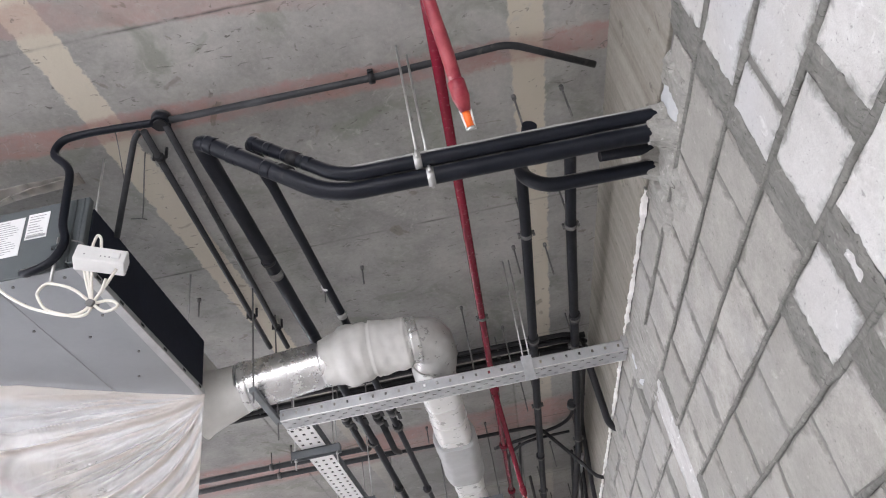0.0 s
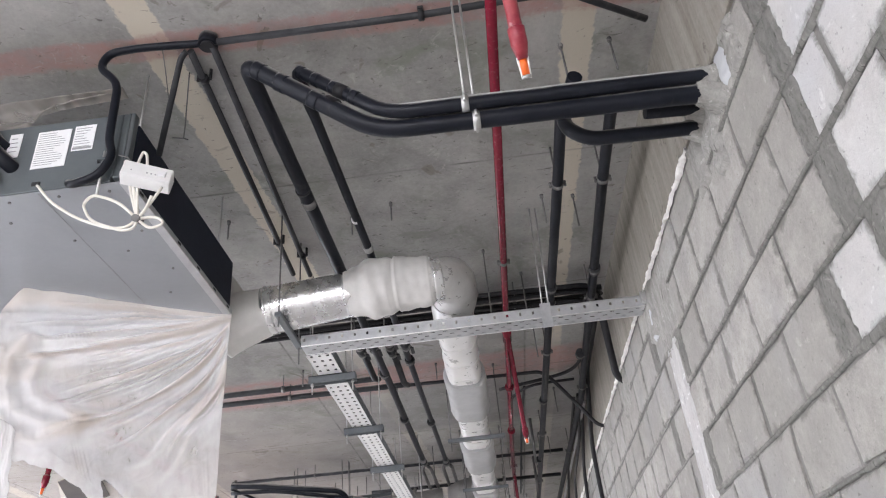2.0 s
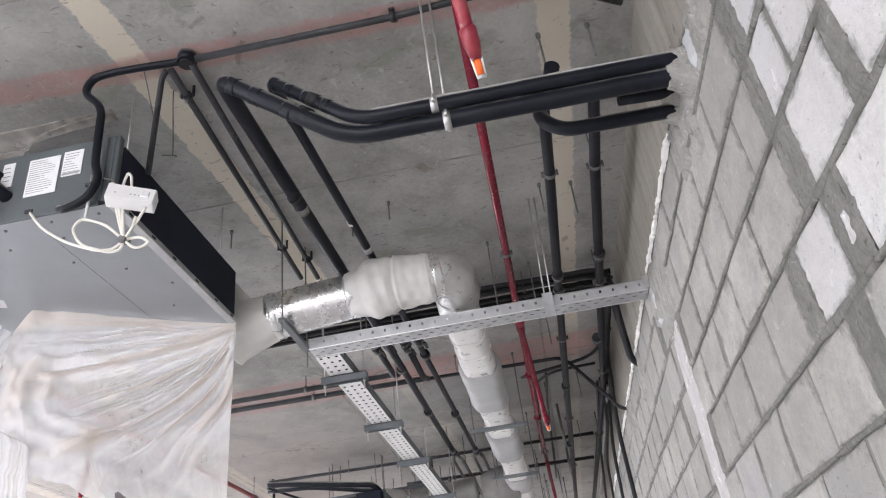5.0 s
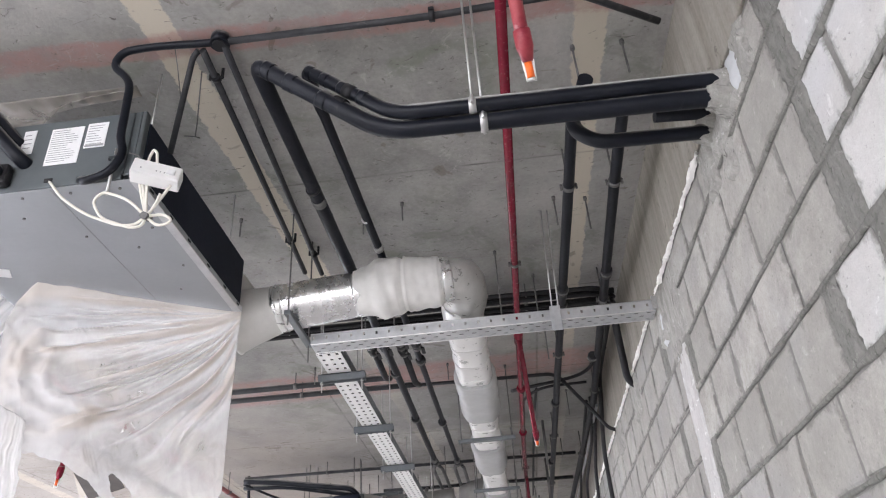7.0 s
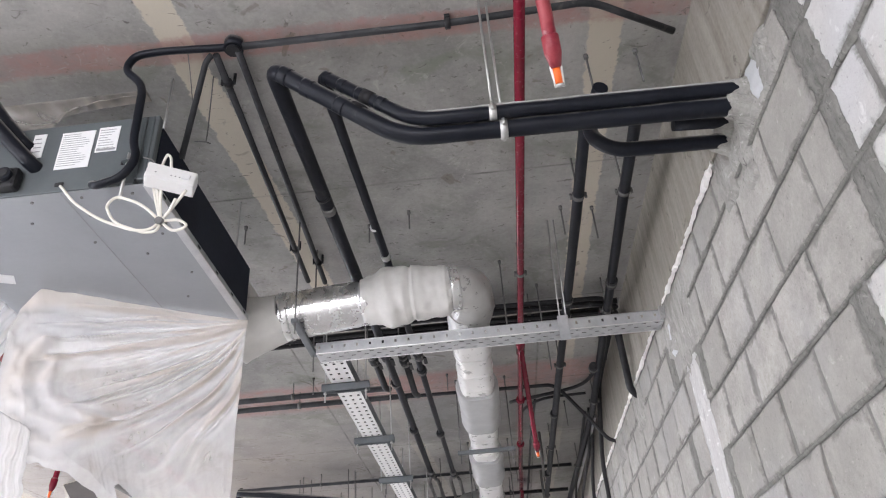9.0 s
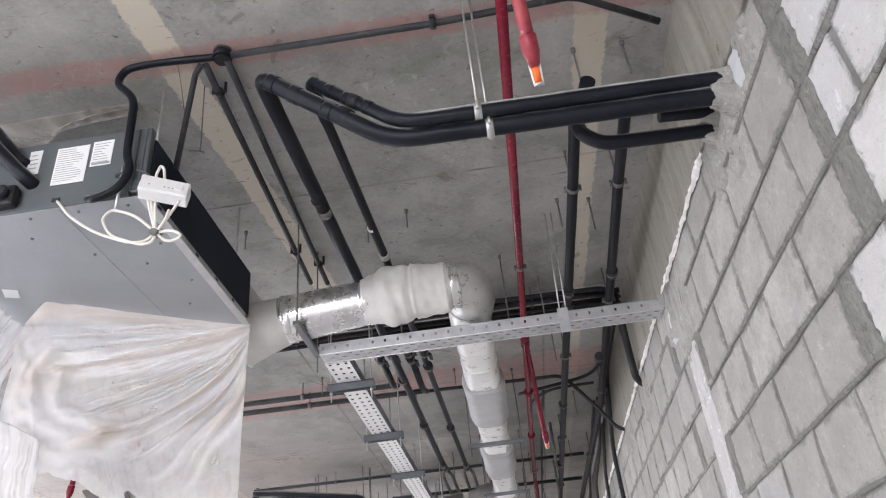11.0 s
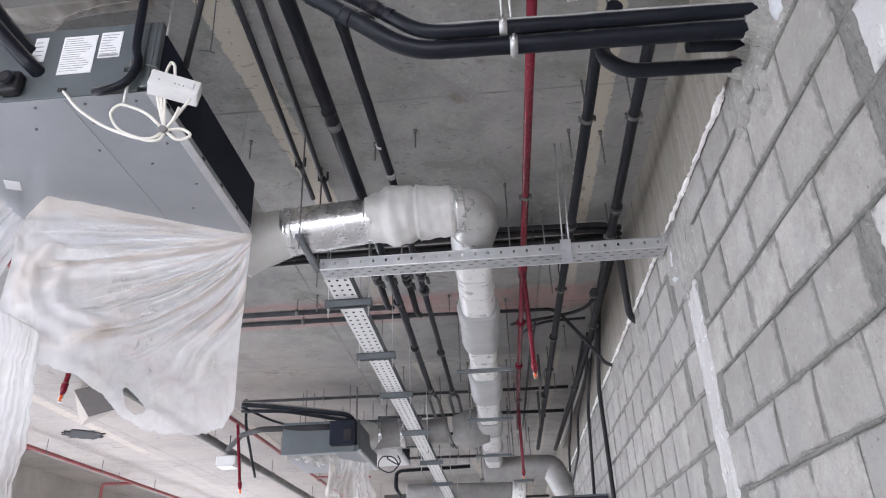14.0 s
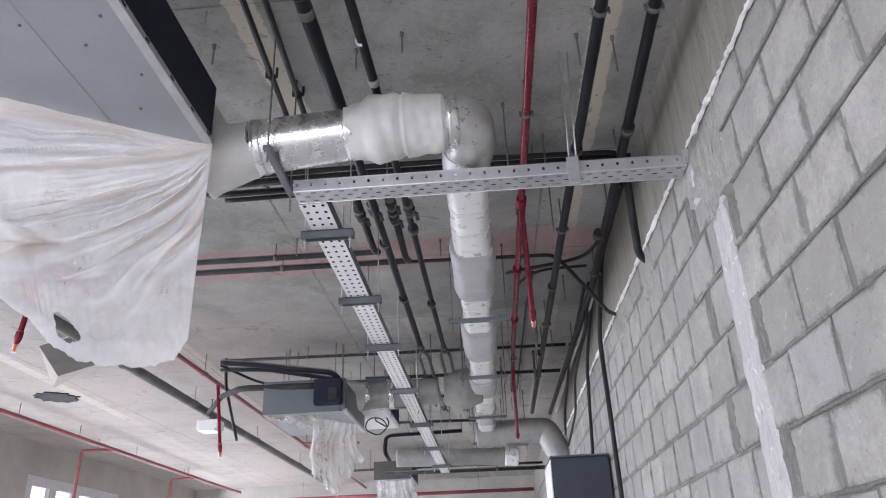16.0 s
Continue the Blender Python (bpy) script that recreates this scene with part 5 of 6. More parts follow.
for y, z, x0, x1, r in ((6.85, 3.5, -2.5, 0.62, 0.016), (7.55, 3.45, -1.3, 0.62, 0.018), (8.4, 3.45, -1.2, -0.2, 0.018), (9.6, 3.42, -1.4, -0.25, 0.018), (12.0, 3.14, -1.75, 0.7, 0.03), (12.6, 3.3, -3.0, 0.7, 0.02)):
    pipe("cross_pipe", [(x0, y - 0.03, z), ((x0 + x1) / 2, y + 0.02, z), (x1, y + 0.03, z - 0.01)], r, M_BLACKPIPE, "black pipe crossing under the ceiling", bend=0.05, group="cross pipes", clamps=[((x0 + (x1 - x0) * k, y, z), (1, 0, 0)) for k in (0.25, 0.7)])


def valve(p, r=0.020):
    x, y, z = p
    t = empty("pipe_valve", "dark ball valve with union collars on a black pipe", "valve", "pipe valves", p)
    part("valve_body", tube_mesh("valve_body", [(x, y - 0.045, z), (x, y + 0.045, z)], r * 1.3, M_BLACKPIPE, n=14, bend=0, split=0.008, radii=lambda k: r * (1.1 + 0.45 * math.sin(math.pi * k) ** 2)), t)
    for s in (-0.05, 0.05):
        part("collar", tube_mesh("collar", [(x, y + s - 0.012, z), (x, y + s + 0.012, z)], r * 1.4, M_RODDARK, n=8, bend=0), t)
    part("stem", tube_mesh("stem", [(x, y, z), (x + 0.035, y, z - 0.03)], 0.008, M_GREYPIPE, n=8, bend=0), t)
    part("lever", box_mesh("lever", (x + 0.028, y - 0.012, z - 0.038), (x + 0.048, y + 0.075, z - 0.031), M_CABLE, 0.002), t)


for p in ((-0.64, 3.82, 3.36), (-0.455, 3.85, 3.365), (-0.545, 3.8, 3.38), (-0.64, 6.38, 3.38), (-0.45, 6.45, 3.38), (-0.60, 8.6, 3.36), (-0.38, 8.65, 3.36), (-0.73, 3.95, 3.40), (-0.555, 4.0, 3.40)):
    valve(p)
for i, (x, w) in enumerate(((-0.64, 0.04), (-0.45, 0.04))):
    for s in (-1, 1):
        pipe("branch_pipe", [(x + 0.0, 6.42, 3.38), (x + s * w, 6.6, 3.37), (x + s * w, 8.5, 3.36)], 0.015, M_GREYPIPE, "grey branch pipe beyond a valve", bend=0.05, group="branch pipes")

for x, ys, z in ((-0.64, (4.25, 5.15), 3.36), (-0.46, (4.1, 5.3), 3.365), (0.383, (3.45, 3.62, 5.2, 6.8), 3.40), (0.60, (3.3, 4.4), 3.40), (0.14, (4.9, 5.9), 3.42)):
    for y in ys:
        t = empty("pipe_union", "dark steel union coupling on a ceiling pipe", "coupling", "pipe unions", (x, y, z))
        part("union_body", tube_mesh("union_body", [(x, y - 0.03, z), (x, y + 0.03, z)], 0.028, M_RED if x == 0.14 else M_BLACKPIPE, n=12, bend=0), t)
        part("union_ring", tube_mesh("union_ring", [(x, y - 0.008, z), (x, y + 0.008, z)], 0.032, M_RED if x == 0.14 else M_GREYPIPE, n=8, bend=0), t)

# ---- cables along the beam ----
for pts, r in (([(0.58, 3.80, 3.50), (0.68, 3.81, 3.46), (0.715, 3.97, 3.06), (0.80, 4.0, 3.02)], 0.020),
               ([(0.69, 3.9, 3.54), (0.705, 5.0, 3.50), (0.715, 5.55, 3.12), (0.715, 5.5, 2.0), (0.715, 5.5, 0.2)], 0.016),
               ([(0.70, 4.0, 3.52), (0.71, 5.6, 3.50), (0.715, 6.35, 3.15), (0.715, 6.72, 2.3), (0.715, 6.75, 0.2)], 0.014),
               ([(0.65, 5.3, 3.45), (0.70, 6.1, 3.36), (0.70, 7.1, 3.26), (0.715, 7.5, 3.0), (0.71, 8.4, 2.85)], 0.012),
               ([(0.63, 5.4, 3.46), (0.68, 7.3, 3.42), (0.70, 8.3, 3.2), (0.71, 8.6, 3.0)], 0.012),
               ([(0.08, 5.2, 3.52), (0.12, 5.12, 3.50), (0.35, 5.05, 3.50), (0.60, 5.0, 3.52), (0.72, 4.6, 3.54)], 0.012),
               ([(0.15, 6.9, 3.52), (0.16, 5.35, 3.51), (0.30, 5.12, 3.50), (0.62, 5.1, 3.50)], 0.010),
               ([(0.22, 8.5, 3.5), (0.24, 5.8, 3.52), (0.26, 5.2, 3.52)], 0.010)):
    pipe("cable_run", pts, r, M_CABLE, "black cable bundle run along beam and wall", "cable", bend=0.12, lump=0.08, split=0.05, group="cable runs")
for x in (0.16, 0.24):
    for y in (5.6, 6.0, 6.4, 6.9, 7.4, 7.9):
        hanger_rod((x, y), 0.12, nut=False)
pipe("steel_pipe", [(0.70, 5.4, 3.42), (0.70, 9.3, 3.40)], 0.012, M_GALV, "bright conduit along the beam", bend=0, group="thin pipes")

# ---- far air units, ducts and boxes ----
f2 = fan_coil_unit(0, 0, 0, x0=-1.75, detail=False, skin=M_SHEET, under=M_SHEETLIT, flank=M_STEEL, label="stained grey fan coil unit with black control box, under torn plastic")
f2.matrix_basis = pose(-1.28, 6.45, 2.90)
part("control_box", box_mesh("control_box", (-1.54, 6.36, 2.95), (-1.31, 6.445, 3.16), M_NAVY, 0.01), f2, "black control box")
part("control_lid", box_mesh("control_lid", (-1.41, 6.345, 2.98), (-1.34, 6.362, 3.08), M_DARK, 0.006), f2)
# white paint on the bottom panel imitates the window light falling on it
f3 = fan_coil_unit(0, 0, 0, x0=-1.47, detail=False, under=M_PAINTW, label="fan coil unit beyond the duct, its bottom coloured white for window light")
f3.matrix_basis = pose(-1.03, 7.1, 3.05)
f4 = fan_coil_unit(0, 0, 0, x0=-1.65, detail=False, skin=M_SHEETDIRTY, label="grey fan coil unit far along the corridor")
f4.matrix_basis = pose(-1.35, 12.2, 3.08)
for x, y in ((-1.4, 6.9), (-1.9, 6.9), (-1.15, 7.8), (-1.5, 7.8), (-1.45, 12.7), (-1.8, 12.7)):
    hanger_rod((x, y), 0.45, nut=False)

d2 = empty("air_duct", "foil-wrapped branch duct from the fan coil unit", "duct", "air ducts", (-1.3, 7.15, 3.2))
part("foil_section", tube_mesh("foil_section", [(-1.30, 7.12, 3.17), (-0.55, 7.15, 3.2)], 0.125, M_DUCTGREY, n=28, bend=0, lump=0.06, split=0.03), d2)
part("strap", tube_mesh("strap", [(-0.85, 7.14, 3.19), (-0.62, 7.15, 3.2)], 0.118, M_FOIL, n=28, bend=0, lump=0.03, split=0.02), d2, "shiny foil band")
part("inlet_cone", tube_mesh("inlet_cone", [(-1.44, 7.0, 3.17), (-1.27, 7.1, 3.17)], 0.13, M_WRAPSOFT, n=28, bend=0, lump=0.05, split=0.02, radii=lambda k: 0.15 - 0.02 * k), d2, "pale wrapped inlet cone")
for x in (-1.24, -1.02):
    part("strap", tube_mesh("strap", [(x, 7.12, 3.175), (x + 0.05, 7.125, 3.178)], 0.129, M_FOIL, n=28, bend=0, lump=0.03, split=0.015, seed=x), d2, "shiny foil band")
part("joint_wrap", tube_mesh("joint_wrap", [(-0.5, 7.15, 3.2), (-0.15, 7.15, 3.2)], 0.17, M_DUCTGREY, n=28, bend=0, lump=0.12, split=0.02, radii=lambda k: 0.13 + 0.05 * math.sin(math.pi * k)), d2, "lumpy taped joint")
d3 = empty("air_duct", "grey insulated duct crossing to the wall-side unit", "duct", "air ducts", (-0.1, 9.0, 3.15))
part("insulated_run", tube_mesh("insulated_run", [(-0.26, 9.05, 3.13), (0.45, 9.0, 3.13), (0.54, 9.0, 3.12), (0.70, 8.92, 2.75)], 0.14, M_DUCTGREY, n=28, bend=0.04, lump=0.06, split=0.03), d3)
d4 = empty("air_duct", "far foil duct crossing under the ceiling", "duct", "air ducts", (-1.4, 10.7, 3.15))
part("foil_section", tube_mesh("foil_section", [(-1.40, 10.7, 3.16), (0.08, 10.7, 3.12)], 0.115, M_DUCTGREY, n=24, bend=0, lump=0.05, split=0.04), d4)
part("end_piece", tube_mesh("end_piece", [(0.08, 10.7, 3.12), (0.26, 10.7, 3.10)], 0.12, M_SLEEVE, n=24, bend=0, lump=0.06, split=0.03), d4, "white end piece")
# dark disc on the capped duct end, shade of an open mouth painted
part("inlet", tube_mesh("inlet", [(-1.405, 10.7, 3.16), (-1.38, 10.7, 3.16)], 0.06, M_DARK, n=20, bend=0), d4, "dark disc painted for the shade inside the open inlet")
duct_support(10.7, -0.9, -0.3, 3.02)
duct_support(9.0, 0.1, 0.3, 2.98)
for x, y in ((-0.42, 8.2), (-0.20, 8.3), (0.32, 6.2), (0.36, 7.4)):
    pipe("branch_pipe", [(x, y, CEIL), (x, y, 3.38), (x + 0.02, y + 0.5, 3.36)], 0.012, M_GREYPIPE, "thin grey branch pipe under the ceiling", bend=0.04, group="branch pipes")
pipe("branch_pipe", [(-0.45, 9.6, 3.285), (-1.34, 9.6, 3.272), (-1.395, 9.6, 3.245), (-1.41, 9.6, 3.07), (-1.38, 9.8, 3.0)], 0.025, M_RUBBER, "black insulated pipe bent down to a far unit", bend=0.06, group="branch pipes", clamps=[((-0.95, 9.6, 3.2785), (1, 0, 0))])
pipe("branch_pipe", [(-0.98, 7.2, CEIL), (-0.98, 7.15, 3.30)], 0.02, M_BLACKPIPE, "black pipe dropping to the foil duct", bend=0, group="branch pipes")
duct_support(7.15, -1.0, -0.75, 3.06)

wb = empty("wall_unit", "dark blue-grey equipment cabinet against the block wall", "cabinet", "", (0.5, 6.2, 0))
part("cabinet_body", box_mesh("cabinet_body", (0.325, 6.0, 0.0), (0.74, 6.6, 2.375), M_CABINET, 0.008), wb)
part("cabinet_side", box_mesh("cabinet_side", (0.312, 6.004, 0.0), (0.323, 6.6, 2.365), M_PAINTW, 0.006), wb, "pale side panel")
part("cabinet_top", box_mesh("cabinet_top", (0.314, 5.99, 2.377), (0.742, 6.6, 2.39), M_SHEET, 0.004), wb)

film("plastic_sheet", [(-1.29, 7.0, 2.915), (-1.40, 6.9, 2.915), (-1.56, 6.6, 2.915)], [(-1.22, 7.0, 2.62), (-1.27, 7.0, 2.52), (-1.38, 6.95, 2.36), (-1.46, 6.9, 2.28), (-1.52, 6.9, 2.40), (-1.66, 6.85, 2.46)], 80, 70, 0.10, "dirty torn plastic hanging under the far unit", seed=21.0, ragged=0.05, crumple=0.12, mat=M_FILMDIRTY, wander=0.015)
film("plastic_sheet", [(-1.5, 6.48, 2.912), (-1.8, 6.48, 2.912), (-1.99, 6.48, 2.93)], [(-1.5, 6.75, 2.80), (-1.7, 6.65, 2.83), (-1.95, 6.5, 2.90)], 50, 20, 0.05, "crumpled clear plastic under the far unit", seed=25.0, crumple=1.0, mat=M_FILMDIRTY)
film("plastic_sheet", [(-1.37, 12.3, 3.081), (-1.6, 12.3, 3.081), (-1.93, 12.3, 3.081)], [(-1.15, 12.25, 2.4), (-1.5, 12.2, 2.3), (-1.9, 12.2, 2.55)], 50, 40, 0.06, "white plastic hanging from a far unit", seed=29.0, ragged=0.06)

for pts, r in (([(-2.39, 6.5, 3.39), (-2.2, 6.5, 3.37), (-1.40, 6.48, 3.24), (-1.34, 6.52, 3.16)], 0.025), ([(-2.43, 6.62, 3.36), (-2.0, 6.55, 3.32), (-1.40, 6.55, 3.20)], 0.02),
               ([(-2.5, 6.9, 3.55), (-2.5, 6.95, 3.3), (-2.62, 7.7, 2.95)], 0.014), ([(-2.4, 6.52, 3.37), (-2.2, 6.8, 3.3), (-1.95, 6.8, 3.22)], 0.012)):
    pipe("insulated_pipe", pts, r, M_RUBBER, "black insulated pipe leading to a far fan coil unit", bend=0.1, lump=0.05, split=0.08, group="insulated pipes")
pipe("insulated_pipe", [(-3.21, 8.4, 3.385), (-2.62, 7.2, 3.27), (-2.2, 6.5, 3.15), (-1.53, 6.42, 3.12)], 0.026, M_DARK, "dull black insulated pipe from the drain pipe to a far unit", bend=0.1, lump=0.05, split=0.08, group="insulated pipes")
pipe("drain_pipe", [(-3.18, 3.5, 3.4), (-3.22, 9.0, 3.4), (-3.2, 15.5, 3.38)], 0.045, M_GREYPIPE, "thick grey drain pipe along the ceiling", bend=0.2, clamps=[((-3.21, y, 3.4), (0, 1, 0)) for y in (6.4, 8.0, 10.2, 12.5, 14.5)])
pipe("sprinkler_pipe", [(-2.70, 0.0, 3.41), (-2.68, 15.8, 3.41)], 0.02, M_REDDUSTY, "red sprinkler pipe under the ceiling", bend=0, group="sprinkler pipes", clamps=[((-2.69, y, 3.41), (0, 1, 0)) for y in (5.2, 6.9, 8.8, 10.8, 13.0)])
pipe("sprinkler_pipe", [(-2.69, 10.6, 3.41), (-2.2, 10.6, 3.40), (-1.9, 10.6, 3.38)], 0.016, M_REDDUSTY, "short red branch pipe", bend=0.03, group="sprinkler pipes")
sprinkler_drop((-2.72, 4.33, 3.42), (-2.79, 4.33, 2.86))
sprinkler_drop((-2.69, 7.25, 3.41), (-2.585, 7.2, 2.70), 0.015)
light = empty("ceiling_lamp", "small white box lamp under the drain pipe", "lamp", "", (-3.25, 8.6, 3.3))
part("lamp_body", box_mesh("lamp_body", (-3.37, 8.50, 3.24), (-3.13, 8.72, 3.35), M_WHITEPL, 0.012), light)
part("lamp_cover", box_mesh("lamp_cover", (-3.35, 8.48, 3.222), (-3.15, 8.70, 3.242), M_PAPER, 0.006), light)
part("lamp_stem", tube_mesh("lamp_stem", [(-3.25, 8.6, 3.34), (-3.25, 8.6, CEIL + 0.001)], 0.008, M_RODDARK, n=8, bend=0), light)

# facade pipes
fac = pipe("sprinkler_pipe", [(-5.33, 2.0, 3.45), (-5.33, 14.9, 3.45), (-5.3, 15.9, 3.45)], 0.022, M_REDDUSTY, "red sprinkler pipe along the window wall", bend=0.05, group="sprinkler pipes", clamps=[((-5.33, y, 3.45), (0, 1, 0)) for y in (7.6, 8.3, 9.6, 11.2, 13.2)])
for y, x in ((8.05, -5.75), (10.55, -5.75), (13.6, -5.75)):
    pipe("sprinkler_branch", [(-5.33, y, 3.45), (x, y - 0.1, 3.44), (x, y - 0.12, 2.4), (x, y - 0.12, 0.4)], 0.02, M_REDDUSTY, "red branch pipe turning down beside the windows", bend=0.04, group="sprinkler branches", clamps=[((-5.55, y - 0.05, 3.445), (1, 0, 0))])
pipe("sprinkler_pipe", [(-5.3, 15.9, 3.27), (0.7, 15.95, 3.25)], 0.035, M_REDDUSTY, "red sprinkler pipe along the end wall", bend=0, group="sprinkler pipes", clamps=[((x, 15.92, 3.26), (1, 0, 0)) for x in (-4, -2, -0.4)])

# boxed opening in the slab, and a ragged one beyond
hood = empty("ceiling_hood", "tapered beige board hood at the ceiling, underside coloured brown for its shade", "hood", "", (-3.3, 5.8, 3.6))
def facet(name, pts, mat):
    bm = bmesh.new()
    bm.faces.new([bm.verts.new(p) for p in pts])
    return plate(part(name, bm_mesh(name, bm, mat), hood), 0.012)


P1, P2, P3, P4 = (-3.568, 5.741, 3.38), (-3.892, 6.581, 3.38), (-3.417, 6.309, 3.38), (-3.14, 5.535, 3.38)
Q1, Q3, Q4, TIP = (-4.0, 6.51, CEIL + 0.004), (-3.82, 6.92, CEIL + 0.004), (-3.59, 6.26, CEIL + 0.004), (-4.65, 7.765, CEIL + 0.004)
# underside faces away from the windows: shade put into its colour
facet("hood_bottom", (P1, P2, P3, P4), M_CARDSHADE)
for pts in ((P1, P2, TIP), (P1, TIP, Q1), (P2, P3, TIP), (P3, Q3, TIP), (P3, P4, Q4, Q3), (P4, P1, Q1, Q4)):
    facet("hood_side", pts, M_CARDPALE)
# no real hole: a near-black plate imitates the dark inside it
bm = bmesh.new()
ring = [bm.verts.new((-4.82 + 0.2 * math.cos(k) * (1 + 0.6 * noise.noise(Vector((k * 4.3, 0, 0)))), 8.13 + 0.22 * math.sin(k) * (1 + 0.6 * noise.noise(Vector((k * 4.7, 2, 0)))), CEIL - 0.012)) for k in np.linspace(0, 2 * math.pi, 44, endpoint=False)]
f = bm.faces.new(ring)
ext = bmesh.ops.extrude_face_region(bm, geom=[f])
bmesh.ops.translate(bm, vec=(0, 0, 0.014), verts=[v for v in ext["geom"] if isinstance(v, bmesh.types.BMVert)])
thing("ceiling_hole_dark", bm_mesh("ceiling_hole_dark", bm, M_DARK), "ragged dark plate under the slab, standing for the dark of a ceiling hole", "patch")


# ---- wall surface: patches, blocks ----
def daub(name, y0, y1, z0, z1, thick, mat, label, seed=0, n=16, parent=None):
    """A trowelled cement daub with a ragged outline, lying on the wall face."""
    m = max(3, int(n * (z1 - z0) / max(0.02, y1 - y0)))
    m = min(m, 60)
    verts, faces = [], []
    for j in range(m + 1):
        for i in range(n + 1):
            u, v = i / n, j / m
            e = min(u, 1 - u, ) * 2
            g = min(v, 1 - v) * 2
            edge = min(1.0, min(e * 3, g * 6))
            w = min(y1 - y0, 0.09) * (0.20 * noise.noise(Vector((v * (z1 - z0) * 16, seed, u))) + 0.16 * noise.noise(Vector((v * (z1 - z0) * 50, seed, u * 2))))
            q = (z1 - z0) * 0.06 * noise.noise(Vector((u * 5, seed, 7)))
            h = thick * (edge * (0.75 + 0.5 * noise.noise(Vector((u * 4, v * m / 3, seed)))) - 0.35 * (1 - edge))
            verts.append((WALL_X - h, y0 + (y1 - y0) * u + w, z0 + (z1 - z0) * v + q))
    for j in range(m):
        for i in range(n):
            k = j * (n + 1) + i
            faces.append((k, k + n + 1, k + n + 2, k + 1))
    me = mesh_of(name, verts, faces, mat, True)
    return part(name, me, parent or wall_east, label)


# cement pushed round the pipe ends
for y, z, r in ((1.614, 3.072, 0.024), (1.64, 3.03, 0.03), (1.766, 3.072, 0.022), (1.823, 3.054, 0.027)):
    part("cement_collar", tube_mesh("cement_collar", [(0.685, y, z), (0.715, y, z - 0.001), (0.744, y + 0.004, z - 0.004), (0.762, y + 0.006, z - 0.008)], r, M_PATCH, n=20, bend=0, lump=0.5, split=0.006, radii=lambda k, r=r: r * (0.92 + 0.85 * k ** 1.3), seed=y * 40), wall_east, "rough cement pressed round a pipe")

STRIP = (2.745, 2.915)
daub("plaster_strip", *STRIP, 0.9, 2.78, 0.010, M_PLASTER, "pale plaster-filled vertical chase", 3, 18)
daub("plaster_strip", 2.81, 2.90, 2.74, 2.90, 0.007, M_PATCH, "ragged top of the plastered chase", 31, 14)
daub("filler_patch", 2.97, 3.07, 2.86, 3.02, 0.012, M_LAITANCE, "smooth pale filler patch under the tray end", 35, 14)
daub("filler_patch", 1.47, 1.60, 2.99, 3.10, 0.012, M_LAITANCE, "smooth pale filler patch beside the pipes", 37, 14)
daub("cement_patch", 2.64, 2.99, 2.78, 3.09, 0.006, M_PATCH, "rough grey cement patch", 6)
for i, (y0, y1, z0, z1) in enumerate(((1.42, 1.53, 2.95, 3.12), (1.56, 1.90, 2.96, 3.12), (1.72, 1.82, 2.84, 2.99), (1.88, 2.02, 2.9, 3.10), (2.88, 3.14, 2.86, 3.12), (3.9, 4.12, 2.86, 3.1), (4.7, 4.95, 2.9, 3.1))):
    daub("cement_patch", y0, y1, z0, z1, 0.016, M_PATCH, "trowelled grey cement round a pipe", 10 + i * 3)

BH, BL, Z_ROW = 0.203, 0.299, 1.937
# toothed joint where the older pale masonry ends: centre and half width, by course
SEAMS = {-2: (1.20, 0.04), -1: (1.335, 0.03), 0: (1.31, 0.05), 1: (1.505, 0.036), 2: (1.298, 0.045), 3: (1.32, 0.025), 4: (1.305, 0.04), 5: (1.30, 0.04)}
FIRST = {3: 0.155, 1: 0.215, 2: 0.25}
SLOT = {1: 0.095, 2: 0.05}  # wide mortar slot behind the first pale block of a course
rows = []
for k in range(-9, 6):
    z0, z1 = Z_ROW + k * BH, min(Z_ROW + (k + 1) * BH, BEAM_Z - 0.012)
    seam, half = SEAMS.get(k, (1.25, 0.04))
    near_joint, far_joint = (1.652, 3.472) if k % 2 == 0 else (1.505, 3.307)
    north = [y for y in (near_joint + BL * n for n in range(-3, 6)) if seam + half + 0.05 < y < 2.70]
    north = [seam + half] + north + [y for y in (far_joint + 0.295 * n for n in range(-3, 46)) if y > max(2.75, north[-1] + 0.12)]
    first = FIRST.get(k, BL)
    south = [seam - half, seam - half - first] + [seam - half - first - SLOT.get(k, 0.0) - BL * n for n in range(0 if k in SLOT else 1, 27)]
    for y1, y0 in zip(south, south[1:]):
        if y0 > BACK and y1 - y0 > 0.11:
            rows.append((y0, y1, z0, z1, True, k))
    for y0, y1 in zip(north, north[1:]):
        if y1 < END:
            rows.append((y0, y1, z0, z1, False, k))


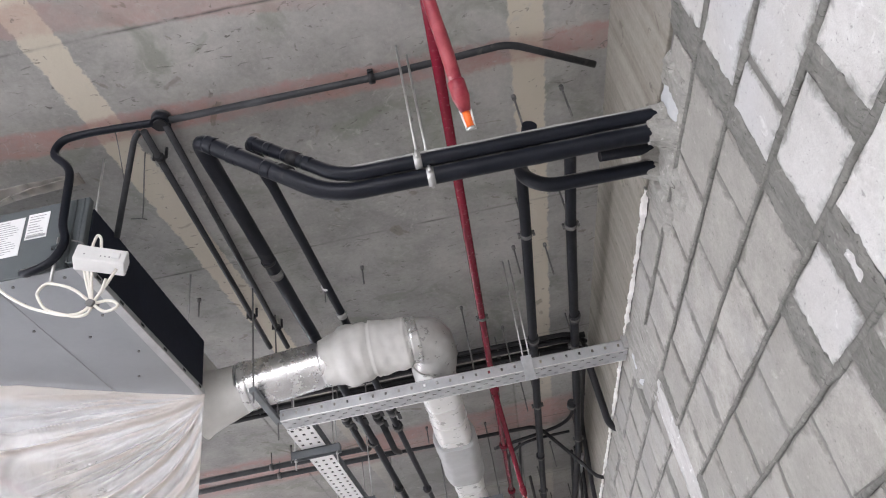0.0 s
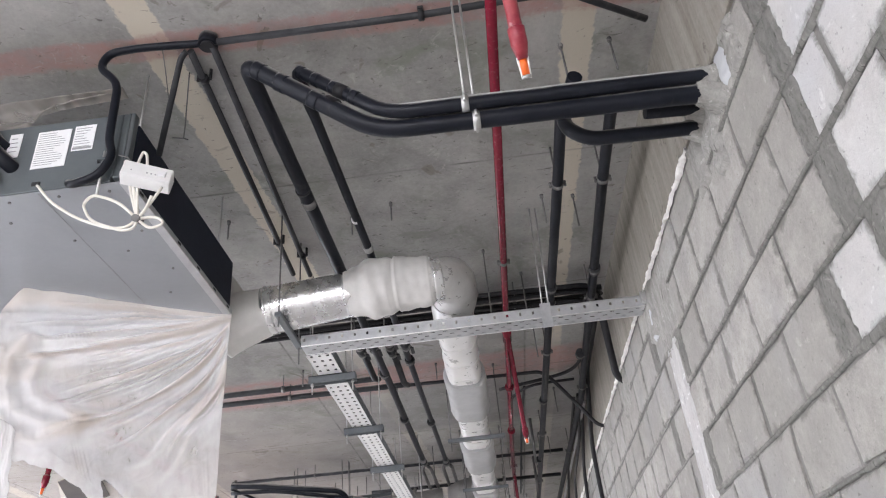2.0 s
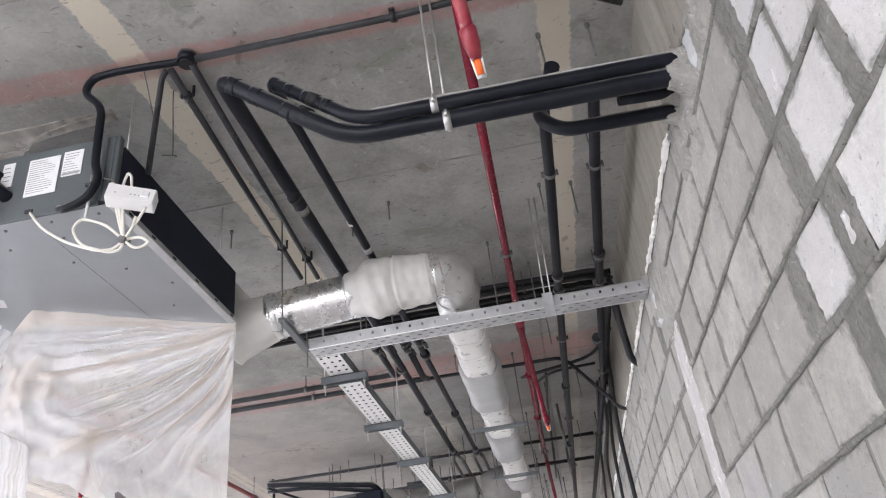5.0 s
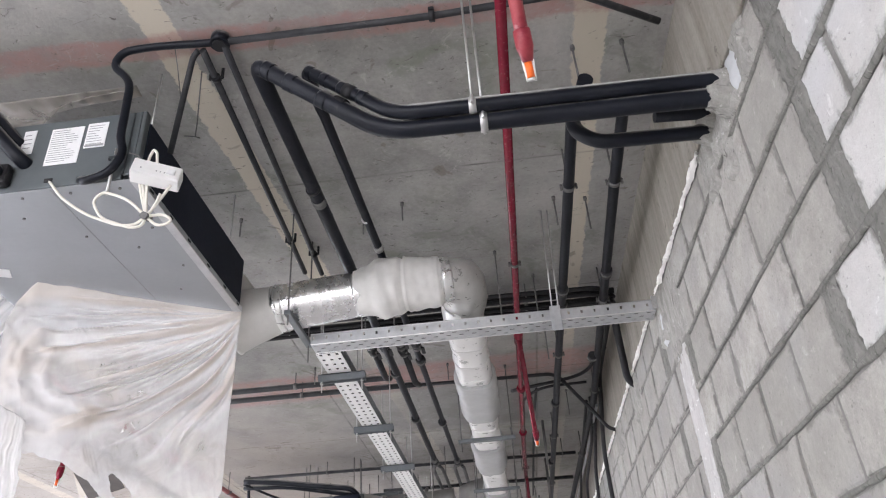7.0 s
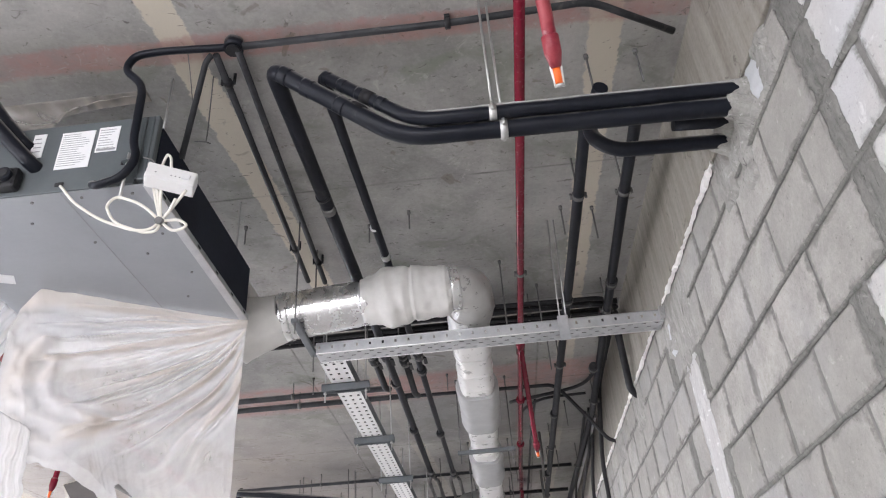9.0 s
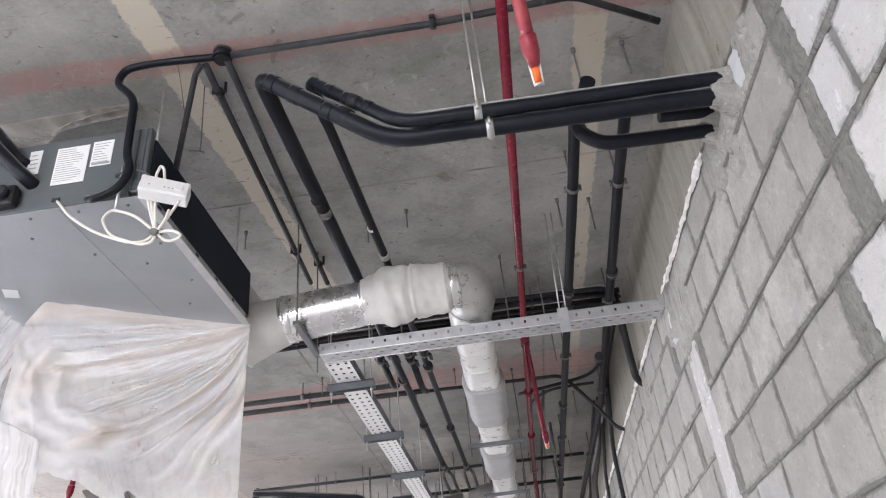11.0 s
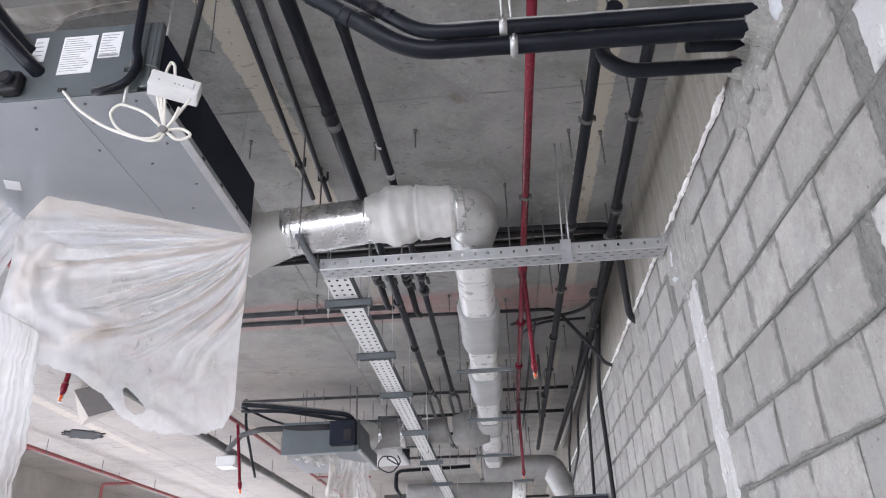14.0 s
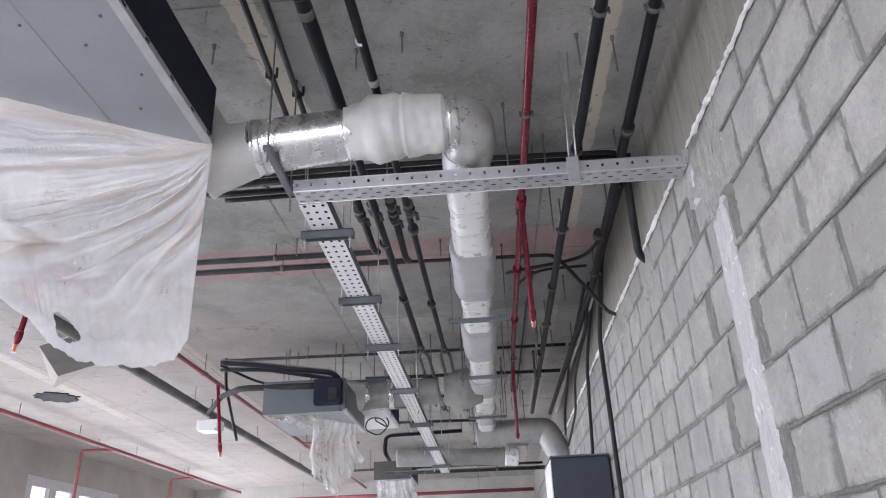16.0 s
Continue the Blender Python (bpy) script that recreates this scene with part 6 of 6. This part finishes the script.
def block_mesh(name, w, h, mat, seed, at=(0, 0, 0)):
    """A block face with worn, uneven edges; centred, its face towards -x."""
    r = random.Random(seed)
    v, f = [], []
    loop = []
    for (a, b), (c, d) in zip(((-1, -1), (1, -1), (1, 1), (-1, 1)), ((1, -1), (1, 1), (-1, 1), (-1, -1))):
        for t in (0.0, 0.34, 0.67):
            loop.append((a + (c - a) * t, b + (d - b) * t))
    for x, inset in ((0.03, 0.0), (0.005, 0.0), (0.0, 0.007)):
        rr = random.Random(seed)
        for a, b in loop:
            j = rr.uniform(-0.002, 0.006)
            v.append((at[0] + x + (rr.uniform(0, 0.0015) if x == 0 else 0), at[1] + a * (w / 2 - inset - j), at[2] + b * (h / 2 - inset - j)))
    n = len(loop)
    for s in range(2):
        for i in range(n):
            f.append((s * n + i, s * n + (i + 1) % n, (s + 1) * n + (i + 1) % n, (s + 1) * n + i))
    f.append(tuple(range(2 * n, 3 * n)))
    if name is None:
        return v, f
    return mesh_of(name, v, f, mat)


shared = {}
rest = {True: ([], []), False: ([], [])}
rng = random.Random(3)
count = 0
for i, (y0, y1, z0, z1, pale, k) in enumerate(rows):
    pale = pale and not (k == 0 or (k not in (1, 2, 3) and rng.random() < 0.12))
    gap = rng.uniform(0.009, 0.015)
    w, h = round(y1 - y0 - gap, 2), round(z1 - z0 - 0.011, 3)
    c = (WALL_X + rng.uniform(-0.0015, 0.003), (y0 + y1) / 2, (z0 + z1) / 2 + 0.001 * rng.uniform(-1, 1))
    near = 0.2 < y0 < 9.5 and k >= -2
    if near and count < 300:
        key = (w, h, pale, rng.randrange(5))
        if key not in shared:
            shared[key] = block_mesh("block", w, h, M_BLOCK_WHITE if pale else M_BLOCK, i)
        ob = part("block", shared[key], wall_east)
        ob.location = c
        count += 1
    else:
        v, f = block_mesh(None, w, h, None, i, c)
        V, F = rest[pale]
        o = len(V)
        V += v
        F += [tuple(q + o for q in face) for face in f]
for pale, (V, F) in rest.items():
    ob = part("blocks", mesh_of("blocks", V, F, M_BLOCK_WHITE if pale else M_BLOCK), wall_east, "joined rows of further cement blocks")
    tagged(ob, kind="stuff")

# smeared mortar in the toothed joint, in the wide slots and beside the plaster strip
def course(k):
    return Z_ROW + k * BH + 0.004, Z_ROW + (k + 1) * BH - 0.004


def ridge(y0, z0, y1, z1, r, seed):
    """Mortar squeezed out of a joint, standing proud as a broken bead."""
    run = max(abs(y1 - y0), abs(z1 - z0))
    steps = max(2, int(run / 0.03))
    pts = []
    for i in range(steps + 1):
        t = i / steps
        off = 0.006 * noise.noise(Vector((t * run * 7, seed, 4)))
        flat = abs(y1 - y0) > abs(z1 - z0)
        pts.append(Vector((WALL_X + 0.004, y0 + (y1 - y0) * t + (0 if flat else off), z0 + (z1 - z0) * t + (off * 0.5 if flat else 0))))
    me = tube_mesh("mortar_ridge", pts, r, M_RIDGE, n=6, bend=0, lump=1.2, split=0.012, seed=seed, radii=lambda t: r * max(0.05, 0.55 + 1.9 * noise.noise(Vector((t * run * 5, seed, 0)))))
    part("mortar_ridge", me, wall_east)


for k, (s, half) in SEAMS.items():
    z0, z1 = course(k)
    daub("mortar_smear", s - half - 0.017, s + half + 0.004, z0, z1, 0.007, M_SMEAR, "wide smeared mortar joint", 40 + k, 12)
    ridge(s + half * 0.2, z0, s + half * 0.35, z1, 0.0045, 70 + k)
    ridge(s - half * 0.5, z0 + 0.02, s - half * 0.35, z1 - 0.03, 0.0035, 80 + k)
for k, wide in SLOT.items():
    z0, z1 = course(k)
    y = SEAMS[k][0] - SEAMS[k][1] - FIRST[k]
    daub("mortar_smear", y - wide - 0.012, y + 0.004, z0, z1, 0.007, M_SMEAR, "wide smeared mortar joint", 100 + k, 12)
    ridge(y - wide * 0.4, z0, y - wide * 0.45, z1, 0.004, 110 + k)
daub("filler_patch", 1.175, 1.205, 2.19, 2.26, 0.010, M_PLASTER, "white scrap of filler in the joint", 119, 8)
for k in range(-4, 5):
    z0, z1 = course(k)
    if k % 2:
        daub("mortar_smear", 2.655, 2.742, z0 + 0.01, z1 + 0.02, 0.006, M_SMEAR, "dark mortar joint beside the chase", 60 + k, 10)
    else:
        daub("mortar_smear", 3.085, 3.175, z0, z1, 0.006, M_SMEAR, "dark mortar joint beyond the chase", 60 + k, 10)
def bed_fill(y0, y1, z, half, seed):
    """Mortar of a bed joint, struck rough and overlapping the block edges in places."""
    n = int((y1 - y0) / 0.012)
    verts, faces = [], []
    for i in range(n + 1):
        y = y0 + (y1 - y0) * i / n
        up = half * (0.9 + 0.9 * noise.noise(Vector((y * 11, seed, 0))) + 0.5 * noise.noise(Vector((y * 45, seed, 3))))
        low = half * (0.9 + 0.9 * noise.noise(Vector((y * 11, seed, 7))) + 0.5 * noise.noise(Vector((y * 45, seed, 9))))
        swell = 0.0045 * (0.6 + 0.9 * noise.noise(Vector((y * 16, seed, 5))))
        for f, x in ((-low, -0.004), (-low * 0.7, 0.0012), (0.0, swell), (up * 0.7, 0.0012), (up, -0.004)):
            verts.append((WALL_X - x, y, z + f))
    for i in range(n):
        for j in range(4):
            a = i * 5 + j
            faces.append((a, a + 1, a + 6, a + 5))
    part("bed_mortar", mesh_of("bed_mortar", verts, faces, M_SMEAR, True), wall_east, "rough struck bed joint")


for k in range(-2, 6):
    z = Z_ROW + k * BH
    mid_y = SEAMS.get(k, (1.3, 0.04))[0]
    bed_fill(0.2, mid_y, z, 0.0115, 130 + k)
    bed_fill(mid_y, 2.66, z, 0.0068, 150 + k)
    ridge(2.93, z, 5.2, z, 0.0034, 170 + k)
